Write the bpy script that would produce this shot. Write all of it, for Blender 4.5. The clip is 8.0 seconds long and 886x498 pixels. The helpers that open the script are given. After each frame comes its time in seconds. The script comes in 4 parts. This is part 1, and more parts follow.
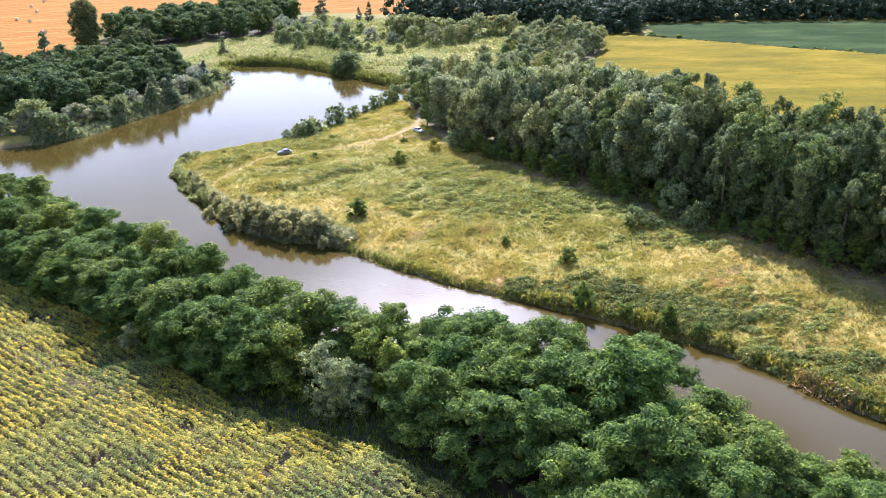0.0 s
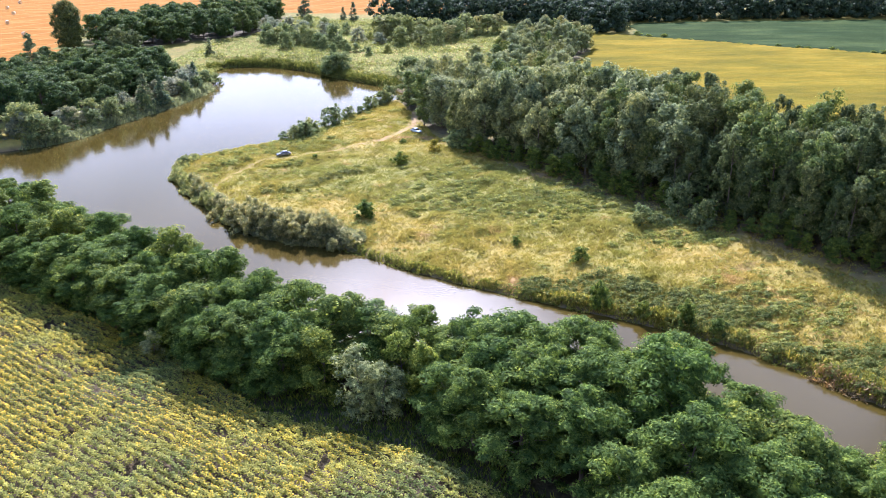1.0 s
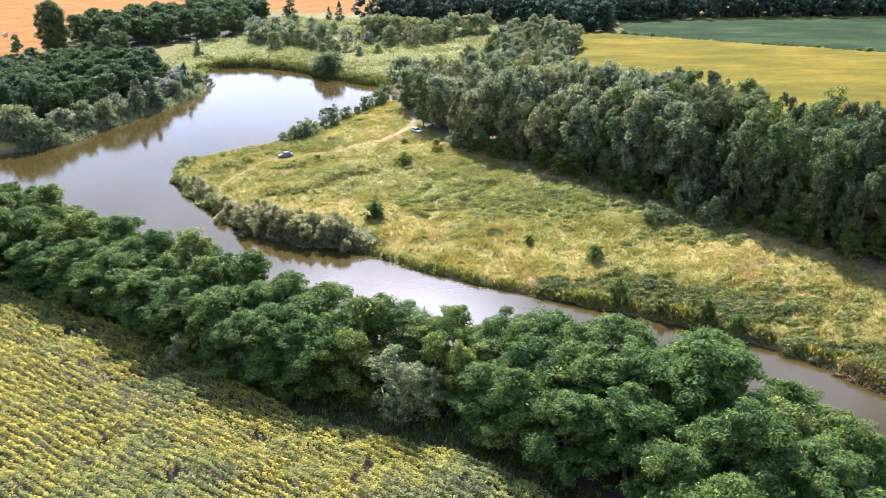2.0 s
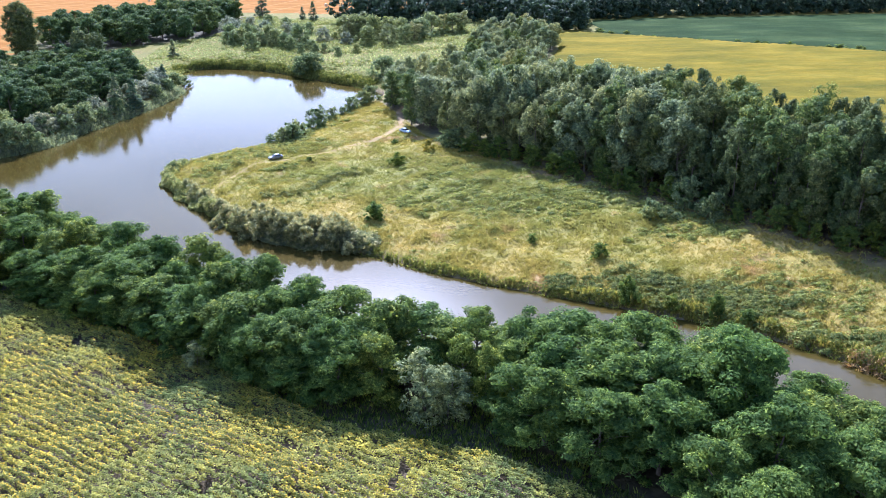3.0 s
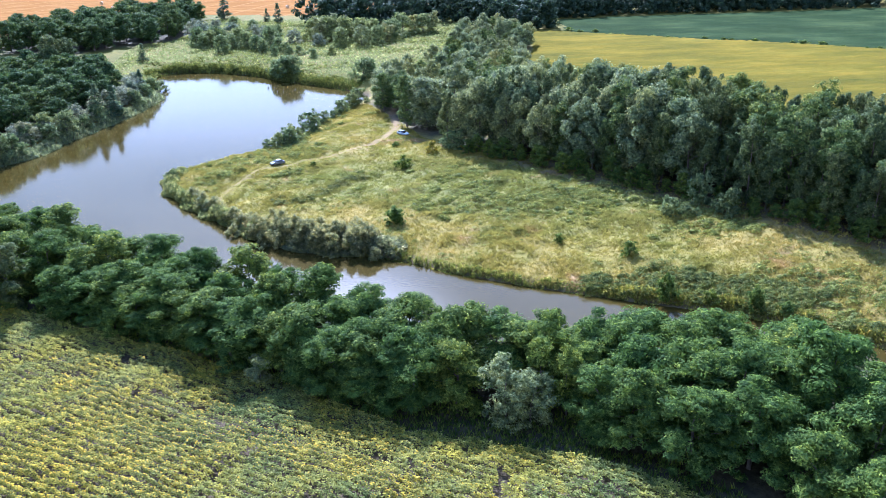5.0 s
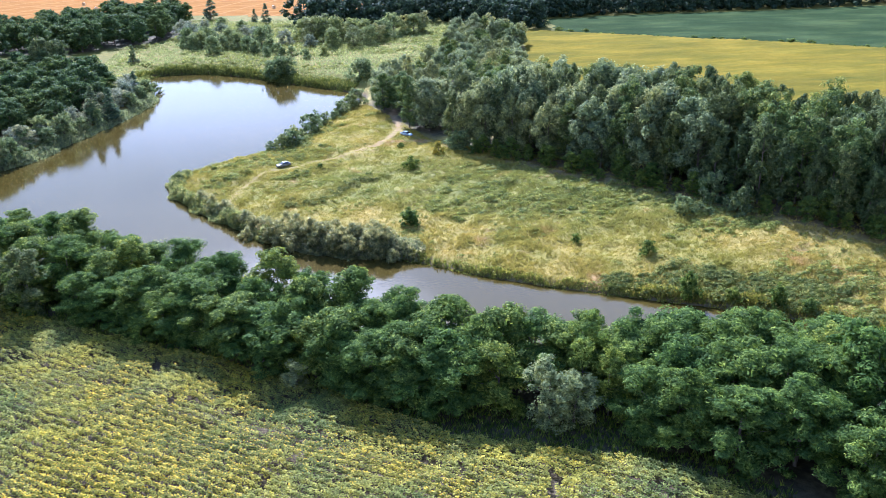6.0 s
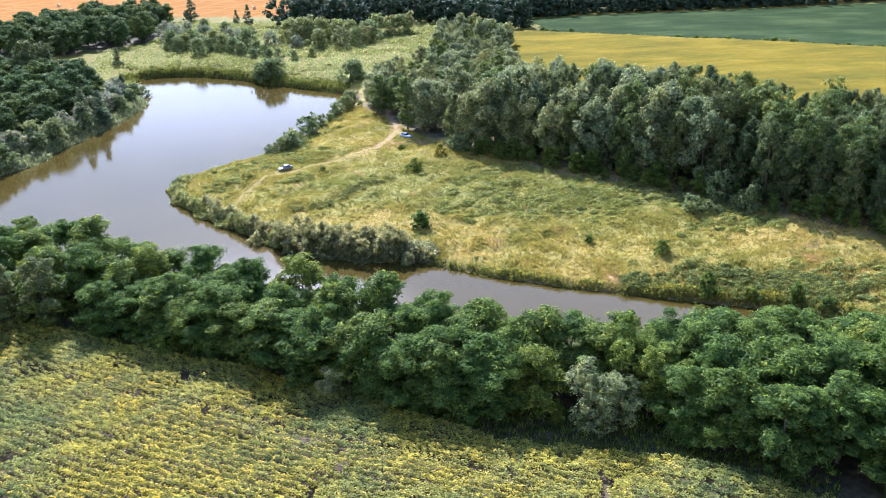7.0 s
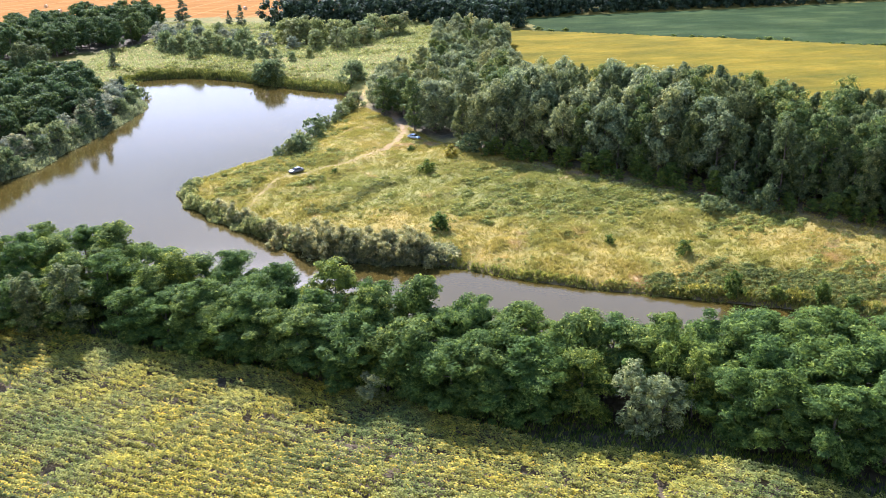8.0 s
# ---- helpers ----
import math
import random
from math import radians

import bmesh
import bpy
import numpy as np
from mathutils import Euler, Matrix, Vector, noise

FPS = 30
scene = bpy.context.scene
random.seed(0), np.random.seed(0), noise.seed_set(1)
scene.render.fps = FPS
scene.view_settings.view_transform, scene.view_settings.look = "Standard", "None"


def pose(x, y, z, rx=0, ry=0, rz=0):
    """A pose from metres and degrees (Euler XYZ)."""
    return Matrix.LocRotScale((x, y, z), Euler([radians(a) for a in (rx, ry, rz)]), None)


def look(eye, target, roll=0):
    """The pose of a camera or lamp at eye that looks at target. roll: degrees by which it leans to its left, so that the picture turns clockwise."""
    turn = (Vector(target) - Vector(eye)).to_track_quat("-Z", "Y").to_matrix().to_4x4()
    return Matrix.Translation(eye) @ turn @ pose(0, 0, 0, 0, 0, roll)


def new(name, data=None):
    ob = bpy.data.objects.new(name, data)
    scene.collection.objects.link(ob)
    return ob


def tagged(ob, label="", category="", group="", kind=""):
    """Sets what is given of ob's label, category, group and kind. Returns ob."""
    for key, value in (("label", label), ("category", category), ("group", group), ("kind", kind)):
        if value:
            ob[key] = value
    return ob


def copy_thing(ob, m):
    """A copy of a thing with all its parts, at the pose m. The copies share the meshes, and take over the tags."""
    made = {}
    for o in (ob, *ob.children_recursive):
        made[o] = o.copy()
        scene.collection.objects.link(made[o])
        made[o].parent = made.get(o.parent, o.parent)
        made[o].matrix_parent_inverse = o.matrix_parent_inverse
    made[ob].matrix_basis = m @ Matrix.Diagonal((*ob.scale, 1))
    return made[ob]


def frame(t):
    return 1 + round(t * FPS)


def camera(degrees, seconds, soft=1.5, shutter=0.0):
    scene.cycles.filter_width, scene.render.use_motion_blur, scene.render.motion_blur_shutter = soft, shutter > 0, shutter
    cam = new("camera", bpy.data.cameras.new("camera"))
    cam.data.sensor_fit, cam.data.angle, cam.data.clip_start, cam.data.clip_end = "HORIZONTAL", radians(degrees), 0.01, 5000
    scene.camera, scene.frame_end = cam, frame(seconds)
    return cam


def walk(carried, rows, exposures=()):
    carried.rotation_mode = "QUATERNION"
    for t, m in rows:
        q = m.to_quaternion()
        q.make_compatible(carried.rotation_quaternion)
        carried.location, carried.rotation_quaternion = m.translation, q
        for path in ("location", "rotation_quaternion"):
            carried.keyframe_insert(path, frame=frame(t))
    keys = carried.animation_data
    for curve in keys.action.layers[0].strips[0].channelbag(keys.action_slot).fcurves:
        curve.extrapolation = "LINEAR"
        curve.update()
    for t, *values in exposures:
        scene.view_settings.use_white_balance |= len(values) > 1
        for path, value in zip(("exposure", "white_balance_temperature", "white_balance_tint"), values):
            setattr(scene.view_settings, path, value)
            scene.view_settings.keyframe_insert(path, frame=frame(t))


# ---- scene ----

cam = camera(60.7, 8.0, soft=0.8)
PATH = [
    (0, (-0.672, 0.736, 67.014), (-0.7, 2.575, 66.228), -0.5),
    (0.5, (-4.146, 0.738, 67.167), (-4.149, 2.577, 66.381), -0.5),
    (1, (-7.99, 0.843, 67.297), (-7.959, 2.681, 66.51), -0.5),
    (1.5, (-11.888, 1.038, 67.373), (-11.83, 2.875, 66.585), -0.5),
    (3, (-23.576, 2.337, 67.668), (-23.404, 4.165, 66.876), -0.5),
    (3.5, (-27.519, 3.075, 67.772), (-27.297, 4.898, 66.98), -0.6),
    (4, (-31.69, 3.799, 67.901), (-31.436, 5.617, 67.108), -0.6),
    (4.5, (-36.268, 4.681, 68.08), (-35.988, 6.496, 67.286), -0.6),
    (6, (-48.817, 7.546, 68.557), (-48.461, 9.346, 67.761), -0.6),
    (6.5, (-53.007, 8.844, 68.702), (-52.618, 10.636, 67.906), -0.6),
    (7, (-57.171, 10.249, 68.925), (-56.75, 12.034, 68.128), -0.6),
    (7.5, (-61.258, 11.771, 69.01), (-60.813, 13.55, 68.213), -0.6),
    (8, (-64.925, 13.027, 69.317), (-64.464, 14.802, 68.518), -0.6),
]
EXPOSURES = [(0, 1.62, 5450, 27), (1.5, 1.62, 5450, 28), (3, 1.54, 4950, 24), (4.5, 1.5, 4650, 22), (6.5, 1.52, 5050, 23), (8, 1.57, 5450, 25)]
walk(cam, [(t, look(eye, target, roll)) for t, eye, target, roll in PATH], EXPOSURES)

# ---------------------------------------------------------------- light
SUN_EL, SUN_AZ = 39.0, -3.0  # degrees above the horizon, and from +y towards +x
world = bpy.data.worlds.new("sky")
scene.world = world
world.use_nodes = True
wn, wl = world.node_tree.nodes, world.node_tree.links
wn.clear()
w_out = wn.new("ShaderNodeOutputWorld")
w_bg = wn.new("ShaderNodeBackground")
w_bg.inputs["Strength"].default_value = 0.040
w_sky = wn.new("ShaderNodeTexSky")
w_sky.sky_type, w_sky.sun_disc = "NISHITA", False
w_sky.sun_elevation, w_sky.sun_rotation = radians(SUN_EL), radians(SUN_AZ)
w_co = wn.new("ShaderNodeTexCoord")
w_map = wn.new("ShaderNodeMapping")
w_map.inputs["Scale"].default_value = (1.0, 1.0, 2.6)
w_noise = wn.new("ShaderNodeTexNoise")
w_noise.inputs["Scale"].default_value = 3.1
w_noise.inputs["Detail"].default_value = 7.0
w_noise.inputs["Roughness"].default_value = 0.55
w_ramp = wn.new("ShaderNodeValToRGB")
w_ramp.color_ramp.elements[0].position = 0.485
w_ramp.color_ramp.elements[1].position = 0.585
w_mix = wn.new("ShaderNodeMixRGB")
w_mix.inputs["Color2"].default_value = (21.0, 22.5, 24.5, 1)
# bright haze low over the horizon, all round
w_sep = wn.new("ShaderNodeSeparateXYZ")
w_low = wn.new("ShaderNodeMapRange")
w_low.interpolation_type = "SMOOTHSTEP"
w_low.inputs["From Min"].default_value, w_low.inputs["From Max"].default_value = 0.30, 0.16
w_haze = wn.new("ShaderNodeMixRGB")
w_haze.inputs["Color2"].default_value = (25.0, 27.0, 29.5, 1)
wl.new(w_co.outputs["Generated"], w_sep.inputs["Vector"])
wl.new(w_sep.outputs["Z"], w_low.inputs["Value"])
wl.new(w_low.outputs["Result"], w_haze.inputs["Fac"])
w_mid = wn.new("ShaderNodeMapRange")
w_mid.interpolation_type = "SMOOTHSTEP"
w_mid.inputs["From Min"].default_value, w_mid.inputs["From Max"].default_value = 0.46, 0.27
w_mid.inputs["To Max"].default_value = 0.8
w_pale = wn.new("ShaderNodeMixRGB")
w_pale.inputs["Color2"].default_value = (16.3, 18.6, 19.8, 1)
wl.new(w_sep.outputs["Z"], w_mid.inputs["Value"])
wl.new(w_mid.outputs["Result"], w_pale.inputs["Fac"])
wl.new(w_mix.outputs["Color"], w_pale.inputs["Color1"])
wl.new(w_pale.outputs["Color"], w_haze.inputs["Color1"])
wl.new(w_co.outputs["Generated"], w_map.inputs["Vector"])
wl.new(w_map.outputs["Vector"], w_noise.inputs["Vector"])
# more cloud half way up
w_rise = wn.new("ShaderNodeValToRGB")
for stop, grey in zip(w_rise.color_ramp.elements, (0.0, 0.0)):
    stop.color = (grey, grey, grey, 1)
w_rise.color_ramp.elements[0].position, w_rise.color_ramp.elements[1].position = 0.33, 0.56
for place in (0.39, 0.48):
    w_rise.color_ramp.elements.new(place).color = (0.15, 0.15, 0.15, 1)
w_sum = wn.new("ShaderNodeMath")
wl.new(w_sep.outputs["Z"], w_rise.inputs["Fac"])
wl.new(w_rise.outputs["Color"], w_sum.inputs[0])
wl.new(w_noise.outputs["Fac"], w_sum.inputs[1])
wl.new(w_sum.outputs["Value"], w_ramp.inputs["Fac"])
wl.new(w_ramp.outputs["Color"], w_mix.inputs["Fac"])
wl.new(w_sky.outputs["Color"], w_mix.inputs["Color1"])
# the bright sky round the sun
w_dot = wn.new("ShaderNodeVectorMath")
w_dot.operation = "DOT_PRODUCT"
w_dot.inputs[1].default_value = (math.sin(radians(SUN_AZ)) * math.cos(radians(SUN_EL)), math.cos(radians(SUN_AZ)) * math.cos(radians(SUN_EL)), math.sin(radians(SUN_EL)))
w_near = wn.new("ShaderNodeMapRange")
w_near.interpolation_type = "SMOOTHSTEP"
w_near.inputs["From Min"].default_value, w_near.inputs["From Max"].default_value = 0.955, 1.0
w_glow = wn.new("ShaderNodeMixRGB")
w_glow.blend_type = "MULTIPLY"
w_glow.inputs["Fac"].default_value = 1.0
w_gain = wn.new("ShaderNodeMixRGB")
w_gain.inputs["Color1"].default_value, w_gain.inputs["Color2"].default_value = (1, 1, 1, 1), (10.0, 9.0, 8.0, 1)
wl.new(w_co.outputs["Generated"], w_dot.inputs[0])
wl.new(w_dot.outputs["Value"], w_near.inputs["Value"])
wl.new(w_near.outputs["Result"], w_gain.inputs["Fac"])
# clear deep blue overhead
w_high = wn.new("ShaderNodeMapRange")
w_high.interpolation_type = "SMOOTHSTEP"
w_high.inputs["From Min"].default_value, w_high.inputs["From Max"].default_value = 0.55, 0.85
w_zenith = wn.new("ShaderNodeMixRGB")
w_zenith.inputs["Color2"].default_value = (4.2, 8.2, 16.0, 1)
wl.new(w_sep.outputs["Z"], w_high.inputs["Value"])
wl.new(w_high.outputs["Result"], w_zenith.inputs["Fac"])
wl.new(w_haze.outputs["Color"], w_zenith.inputs["Color1"])
wl.new(w_zenith.outputs["Color"], w_glow.inputs["Color1"])
wl.new(w_gain.outputs["Color"], w_glow.inputs["Color2"])
w_back = wn.new("ShaderNodeMapRange")
w_back.interpolation_type = "SMOOTHSTEP"
w_back.inputs["From Min"].default_value, w_back.inputs["From Max"].default_value = -0.5, 0.7
w_back.inputs["To Min"].default_value, w_back.inputs["To Max"].default_value = 0.48, 0.94
w_dim = wn.new("ShaderNodeVectorMath")
w_dim.operation = "SCALE"
wl.new(w_sep.outputs["Y"], w_back.inputs["Value"])
wl.new(w_glow.outputs["Color"], w_dim.inputs[0])
wl.new(w_back.outputs["Result"], w_dim.inputs["Scale"])
wl.new(w_dim.outputs["Vector"], w_bg.inputs["Color"])
wl.new(w_bg.outputs["Background"], w_out.inputs["Surface"])

sun = new("sun", bpy.data.lights.new("sun", "SUN"))
sun.data.energy, sun.data.angle, sun.data.color = 5.0, radians(0.53), (1.0, 0.93, 0.84)
to_sun = Vector((math.sin(radians(SUN_AZ)) * math.cos(radians(SUN_EL)), math.cos(radians(SUN_AZ)) * math.cos(radians(SUN_EL)), math.sin(radians(SUN_EL))))
sun.matrix_world = look(to_sun * 300, (0, 0, 0))

# ---------------------------------------------------------------- materials


class Mat:
    """A node material with a few short cuts."""

    def __init__(self, name):
        self.m = bpy.data.materials.new(name)
        self.m.use_nodes = True
        self.n, self.l = self.m.node_tree.nodes, self.m.node_tree.links
        self.bsdf = self.n["Principled BSDF"]
        self.out = self.n["Material Output"]
        self.pos = self.n.new("ShaderNodeNewGeometry")

    def noise(self, scale, detail=4.0, rough=0.55, stretch=None, object_space=False):
        t = self.n.new("ShaderNodeTexNoise")
        t.inputs["Scale"].default_value, t.inputs["Detail"].default_value, t.inputs["Roughness"].default_value = scale, detail, rough
        src = self.pos.outputs["Position"]
        if object_space:
            src = self.n.new("ShaderNodeTexCoord").outputs["Object"]
        if stretch:
            mp = self.n.new("ShaderNodeMapping")
            mp.inputs["Rotation"].default_value = (0, 0, radians(stretch[0]))
            mp.inputs["Scale"].default_value = stretch[1]
            self.l.new(src, mp.inputs["Vector"])
            src = mp.outputs["Vector"]
        self.l.new(src, t.inputs["Vector"])
        return t.outputs["Fac"]

    def ramp(self, fac, *stops):
        r = self.n.new("ShaderNodeValToRGB")
        e = r.color_ramp.elements
        while len(e) < len(stops):
            e.new(0.5)
        for k, (p, c) in zip(e, stops):
            k.position, k.color = p, (*c, 1) if len(c) == 3 else c
        self.l.new(fac, r.inputs["Fac"])
        return r.outputs["Color"]

    def step(self, fac, lo, hi):
        r = self.n.new("ShaderNodeMapRange")
        r.interpolation_type = "SMOOTHSTEP"
        r.inputs["From Min"].default_value, r.inputs["From Max"].default_value = lo, hi
        self.l.new(fac, r.inputs["Value"])
        return r.outputs["Result"]

    def mix(self, fac, a, b, mode="MIX"):
        x = self.n.new("ShaderNodeMixRGB")
        x.blend_type = mode
        for sock, v in (("Fac", fac), ("Color1", a), ("Color2", b)):
            if isinstance(v, bpy.types.NodeSocket):
                self.l.new(v, x.inputs[sock])
            else:
                x.inputs[sock].default_value = v if sock == "Fac" else (*v, 1)
        return x.outputs["Color"]

    def attr(self, name):
        a = self.n.new("ShaderNodeAttribute")
        a.attribute_name = name
        return a.outputs["Fac"]

    def bump(self, fac, strength, distance):
        b = self.n.new("ShaderNodeBump")
        b.inputs["Strength"].default_value, b.inputs["Distance"].default_value = strength, distance
        self.l.new(fac, b.inputs["Height"])
        self.l.new(b.outputs["Normal"], self.bsdf.inputs["Normal"])

    def done(self, color, rough=0.8, spec=0.3, metal=0.0):
        if isinstance(color, bpy.types.NodeSocket):
            self.l.new(color, self.bsdf.inputs["Base Color"])
        else:
            self.bsdf.inputs["Base Color"].default_value = (*color, 1)
        self.bsdf.inputs["Roughness"].default_value = rough
        self.bsdf.inputs["Specular IOR Level"].default_value = spec
        self.bsdf.inputs["Metallic"].default_value = metal
        return self.m

    def translucent(self, color, amount):
        t = self.n.new("ShaderNodeBsdfTranslucent")
        x = self.n.new("ShaderNodeMixShader")
        x.inputs["Fac"].default_value = amount
        self.l.new(color, t.inputs["Color"])
        self.l.new(self.bsdf.outputs["BSDF"], x.inputs[1])
        self.l.new(t.outputs["BSDF"], x.inputs[2])
        self.l.new(x.outputs["Shader"], self.out.inputs["Surface"])


def leaf_material(name, dark, light, tip, clear=0.3, rough=0.55, glow=(1.18, 1.12, 0.75), uneven=0.0):
    """Foliage: every leaf has its own shade, every tree its own tone; lit tufts and shaded gaps are painted in."""
    m = Mat(name)
    per_leaf = m.ramp(m.pos.outputs["Random Per Island"], (0.0, dark), (0.75, light), (1.0, tip))
    info = m.n.new("ShaderNodeObjectInfo")
    tone = m.ramp(info.outputs["Random"], (0.0, (0.72, 0.82, 0.8)), (0.5, (1, 1, 1)), (1.0, (1.25, 1.12, 0.85)))
    col = m.mix(0.8, per_leaf, tone, "MULTIPLY")
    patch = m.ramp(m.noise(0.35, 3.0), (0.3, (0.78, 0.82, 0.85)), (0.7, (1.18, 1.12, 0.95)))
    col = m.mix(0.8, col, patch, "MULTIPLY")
    # painted light and shade: noise makes tufts warm and bright, gaps dark and bluish
    tuft_light = m.ramp(m.noise(0.95, 2.0, 0.5), (0.36, (0.5, 0.57, 0.62)), (0.5, (0.96, 0.97, 0.97)), (0.64, (1.62, 1.48, 1.15)))
    col = m.mix(0.8, col, tuft_light, "MULTIPLY")
    if uneven:
        ripe = m.ramp(m.noise(0.075, 4.0, 0.6), (0.38, (0.58, 0.72, 0.85)), (0.5, (1, 1, 1)), (0.62, (1.15, 1.08, 0.72)))
        col = m.mix(uneven, col, ripe, "MULTIPLY")
    m.done(col, rough + 0.12, 0.06)
    m.translucent(m.mix(1.0, col, glow, "MULTIPLY"), clear)
    return m.m


def meadow_color(m):
    """Patchwork of fresh grass, seeding grass, straw and rusty weeds, laid out over the land."""
    big = m.noise(0.022, 4.0, 0.6)
    mid = m.noise(0.11, 5.0, 0.6)
    fine = m.noise(0.9, 4.0, 0.65)
    col = m.ramp(big, (0.36, (0.205, 0.21, 0.045)), (0.5, (0.29, 0.26, 0.058)), (0.62, (0.345, 0.285, 0.075)))
    mott = m.ramp(mid, (0.3, (0.18, 0.20, 0.045)), (0.5, (0.285, 0.25, 0.058)), (0.66, (0.34, 0.275, 0.085)))
    col = m.mix(0.42, col, mott)
    zone = m.n.new("ShaderNodeMapping")
    zone.vector_type = "TEXTURE"
    zone.inputs["Location"].default_value, zone.inputs["Rotation"].default_value, zone.inputs["Scale"].default_value = (-2, 196, 0), (0, 0, radians(-38)), (62, 27, 1000)
    m.l.new(m.pos.outputs["Position"], zone.inputs["Vector"])
    reach = m.n.new("ShaderNodeVectorMath")
    reach.operation = "LENGTH"
    m.l.new(zone.outputs["Vector"], reach.inputs[0])
    damp = m.step(m.mix(0.35, reach.outputs["Value"], m.noise(0.06, 4.0)), 0.95, 0.45)
    col = m.mix(damp, col, m.mix(0.5, col, m.ramp(m.noise(0.16, 4.0), (0.35, (0.13, 0.185, 0.055)), (0.65, (0.22, 0.25, 0.07)))))
    rust = m.step(m.noise(0.07, 5.0, 0.65, (30, (1, 1, 1))), 0.57, 0.72)
    col = m.mix(rust, col, (0.345, 0.245, 0.105))
    col = m.mix(0.8, col, m.ramp(m.noise(0.42, 3.0, 0.5), (0.35, (0.88, 0.9, 0.88)), (0.65, (1.22, 1.17, 1.12))), "MULTIPLY")
    return m.mix(0.75, col, m.ramp(fine, (0.25, (0.72, 0.76, 0.74)), (0.75, (1.22, 1.18, 1.12))), "MULTIPLY")


def ground_material():
    m = Mat("ground")
    col = m.mix(1.0, meadow_color(m), (0.82, 0.76, 0.76), "MULTIPLY")
    col = m.mix(m.attr("north"), col, m.mix(1.0, col, (0.56, 0.60, 0.34), "MULTIPLY"))
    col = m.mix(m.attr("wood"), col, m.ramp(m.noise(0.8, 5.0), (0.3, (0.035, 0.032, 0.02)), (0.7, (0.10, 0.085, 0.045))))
    # brown earth beside the wood, darkened to deepen the wood's shade there
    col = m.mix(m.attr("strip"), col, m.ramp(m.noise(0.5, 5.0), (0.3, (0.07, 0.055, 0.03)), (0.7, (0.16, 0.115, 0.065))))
    dirt = m.ramp(m.noise(0.6, 5.0), (0.3, (0.22, 0.14, 0.07)), (0.7, (0.34, 0.22, 0.12)))
    col = m.mix(m.attr("track"), col, dirt)
    col = m.mix(m.attr("mud"), col, m.ramp(m.noise(0.5, 4.0), (0.3, (0.06, 0.045, 0.025)), (0.7, (0.16, 0.12, 0.07))))
    col = m.mix(m.attr("soil"), col, m.ramp(m.noise(1.5, 4.0), (0.3, (0.05, 0.038, 0.022)), (0.7, (0.11, 0.085, 0.05))))
    m.bump(m.noise(2.2, 5.0), 0.8, 0.25)
    return m.done(col, 0.95, 0.15)


def grass_material():
    m = Mat("meadow grass")
    col = meadow_color(m)
    col = m.mix(0.85, col, m.ramp(m.pos.outputs["Random Per Island"], (0.0, (1.05, 1.03, 0.95)), (0.6, (1.14, 1.1, 1.0)), (1.0, (1.24, 1.18, 1.08))), "MULTIPLY")
    m.done(col, 0.8, 0.08)
    m.translucent(col, 0.5)
    return m.m


def water_material():
    m = Mat("murky water")
    col = m.ramp(m.noise(0.02, 3.0), (0.35, (0.042, 0.031, 0.006)), (0.65, (0.055, 0.041, 0.009)))
    m.bump(m.noise(1.1, 3.0, 0.5, (35, (1.0, 1.8, 1.0))), 0.10, 0.09)
    m.done(col, 0.08, 0.5)
    m.bsdf.inputs["IOR"].default_value = 1.333
    return m.m


def plain(name, color, rough=0.6, metal=0.0, vary=0.15, scale=3.0, spec=0.4):
    m = Mat(name)
    lo, hi = [c * (1 - vary) for c in color], [min(1, c * (1 + vary)) for c in color]
    return m.done(m.ramp(m.noise(scale, 4.0), (0.3, lo), (0.7, hi)), rough, spec, metal)


def bark_material():
    m = Mat("bark")
    n = m.noise(1.2, 5.0, 0.6, (0, (3, 3, 0.6)), True)
    m.bump(n, 0.6, 0.05)
    return m.done(m.ramp(n, (0.3, (0.06, 0.048, 0.036)), (0.7, (0.20, 0.165, 0.13))), 0.9, 0.2)


def crop_material(name, lo, mid, hi, angle):
    """A field seen from far: drilled rows, and patches that ripen unevenly."""
    m = Mat(name)
    col = m.ramp(m.noise(0.02, 5.0, 0.6, (angle, (1, 1.8, 1))), (0.33, lo), (0.5, mid), (0.66, hi))
    col = m.mix(0.7, col, m.ramp(m.noise(0.055, 4.0, 0.6, (angle + 8, (0.6, 3.0, 1))), (0.35, (0.74, 0.84, 0.9)), (0.65, (1.3, 1.16, 1.0))), "MULTIPLY")
    col = m.mix(0.6, col, m.ramp(m.noise(0.5, 5.0, 0.7, (angle, (0.5, 2.0, 1))), (0.3, (0.75, 0.75, 0.75)), (0.7, (1.2, 1.2, 1.2))), "MULTIPLY")
    m.bump(m.noise(1.2, 4.0), 0.8, 0.4)
    return m.done(col, 1.0, 0.02)


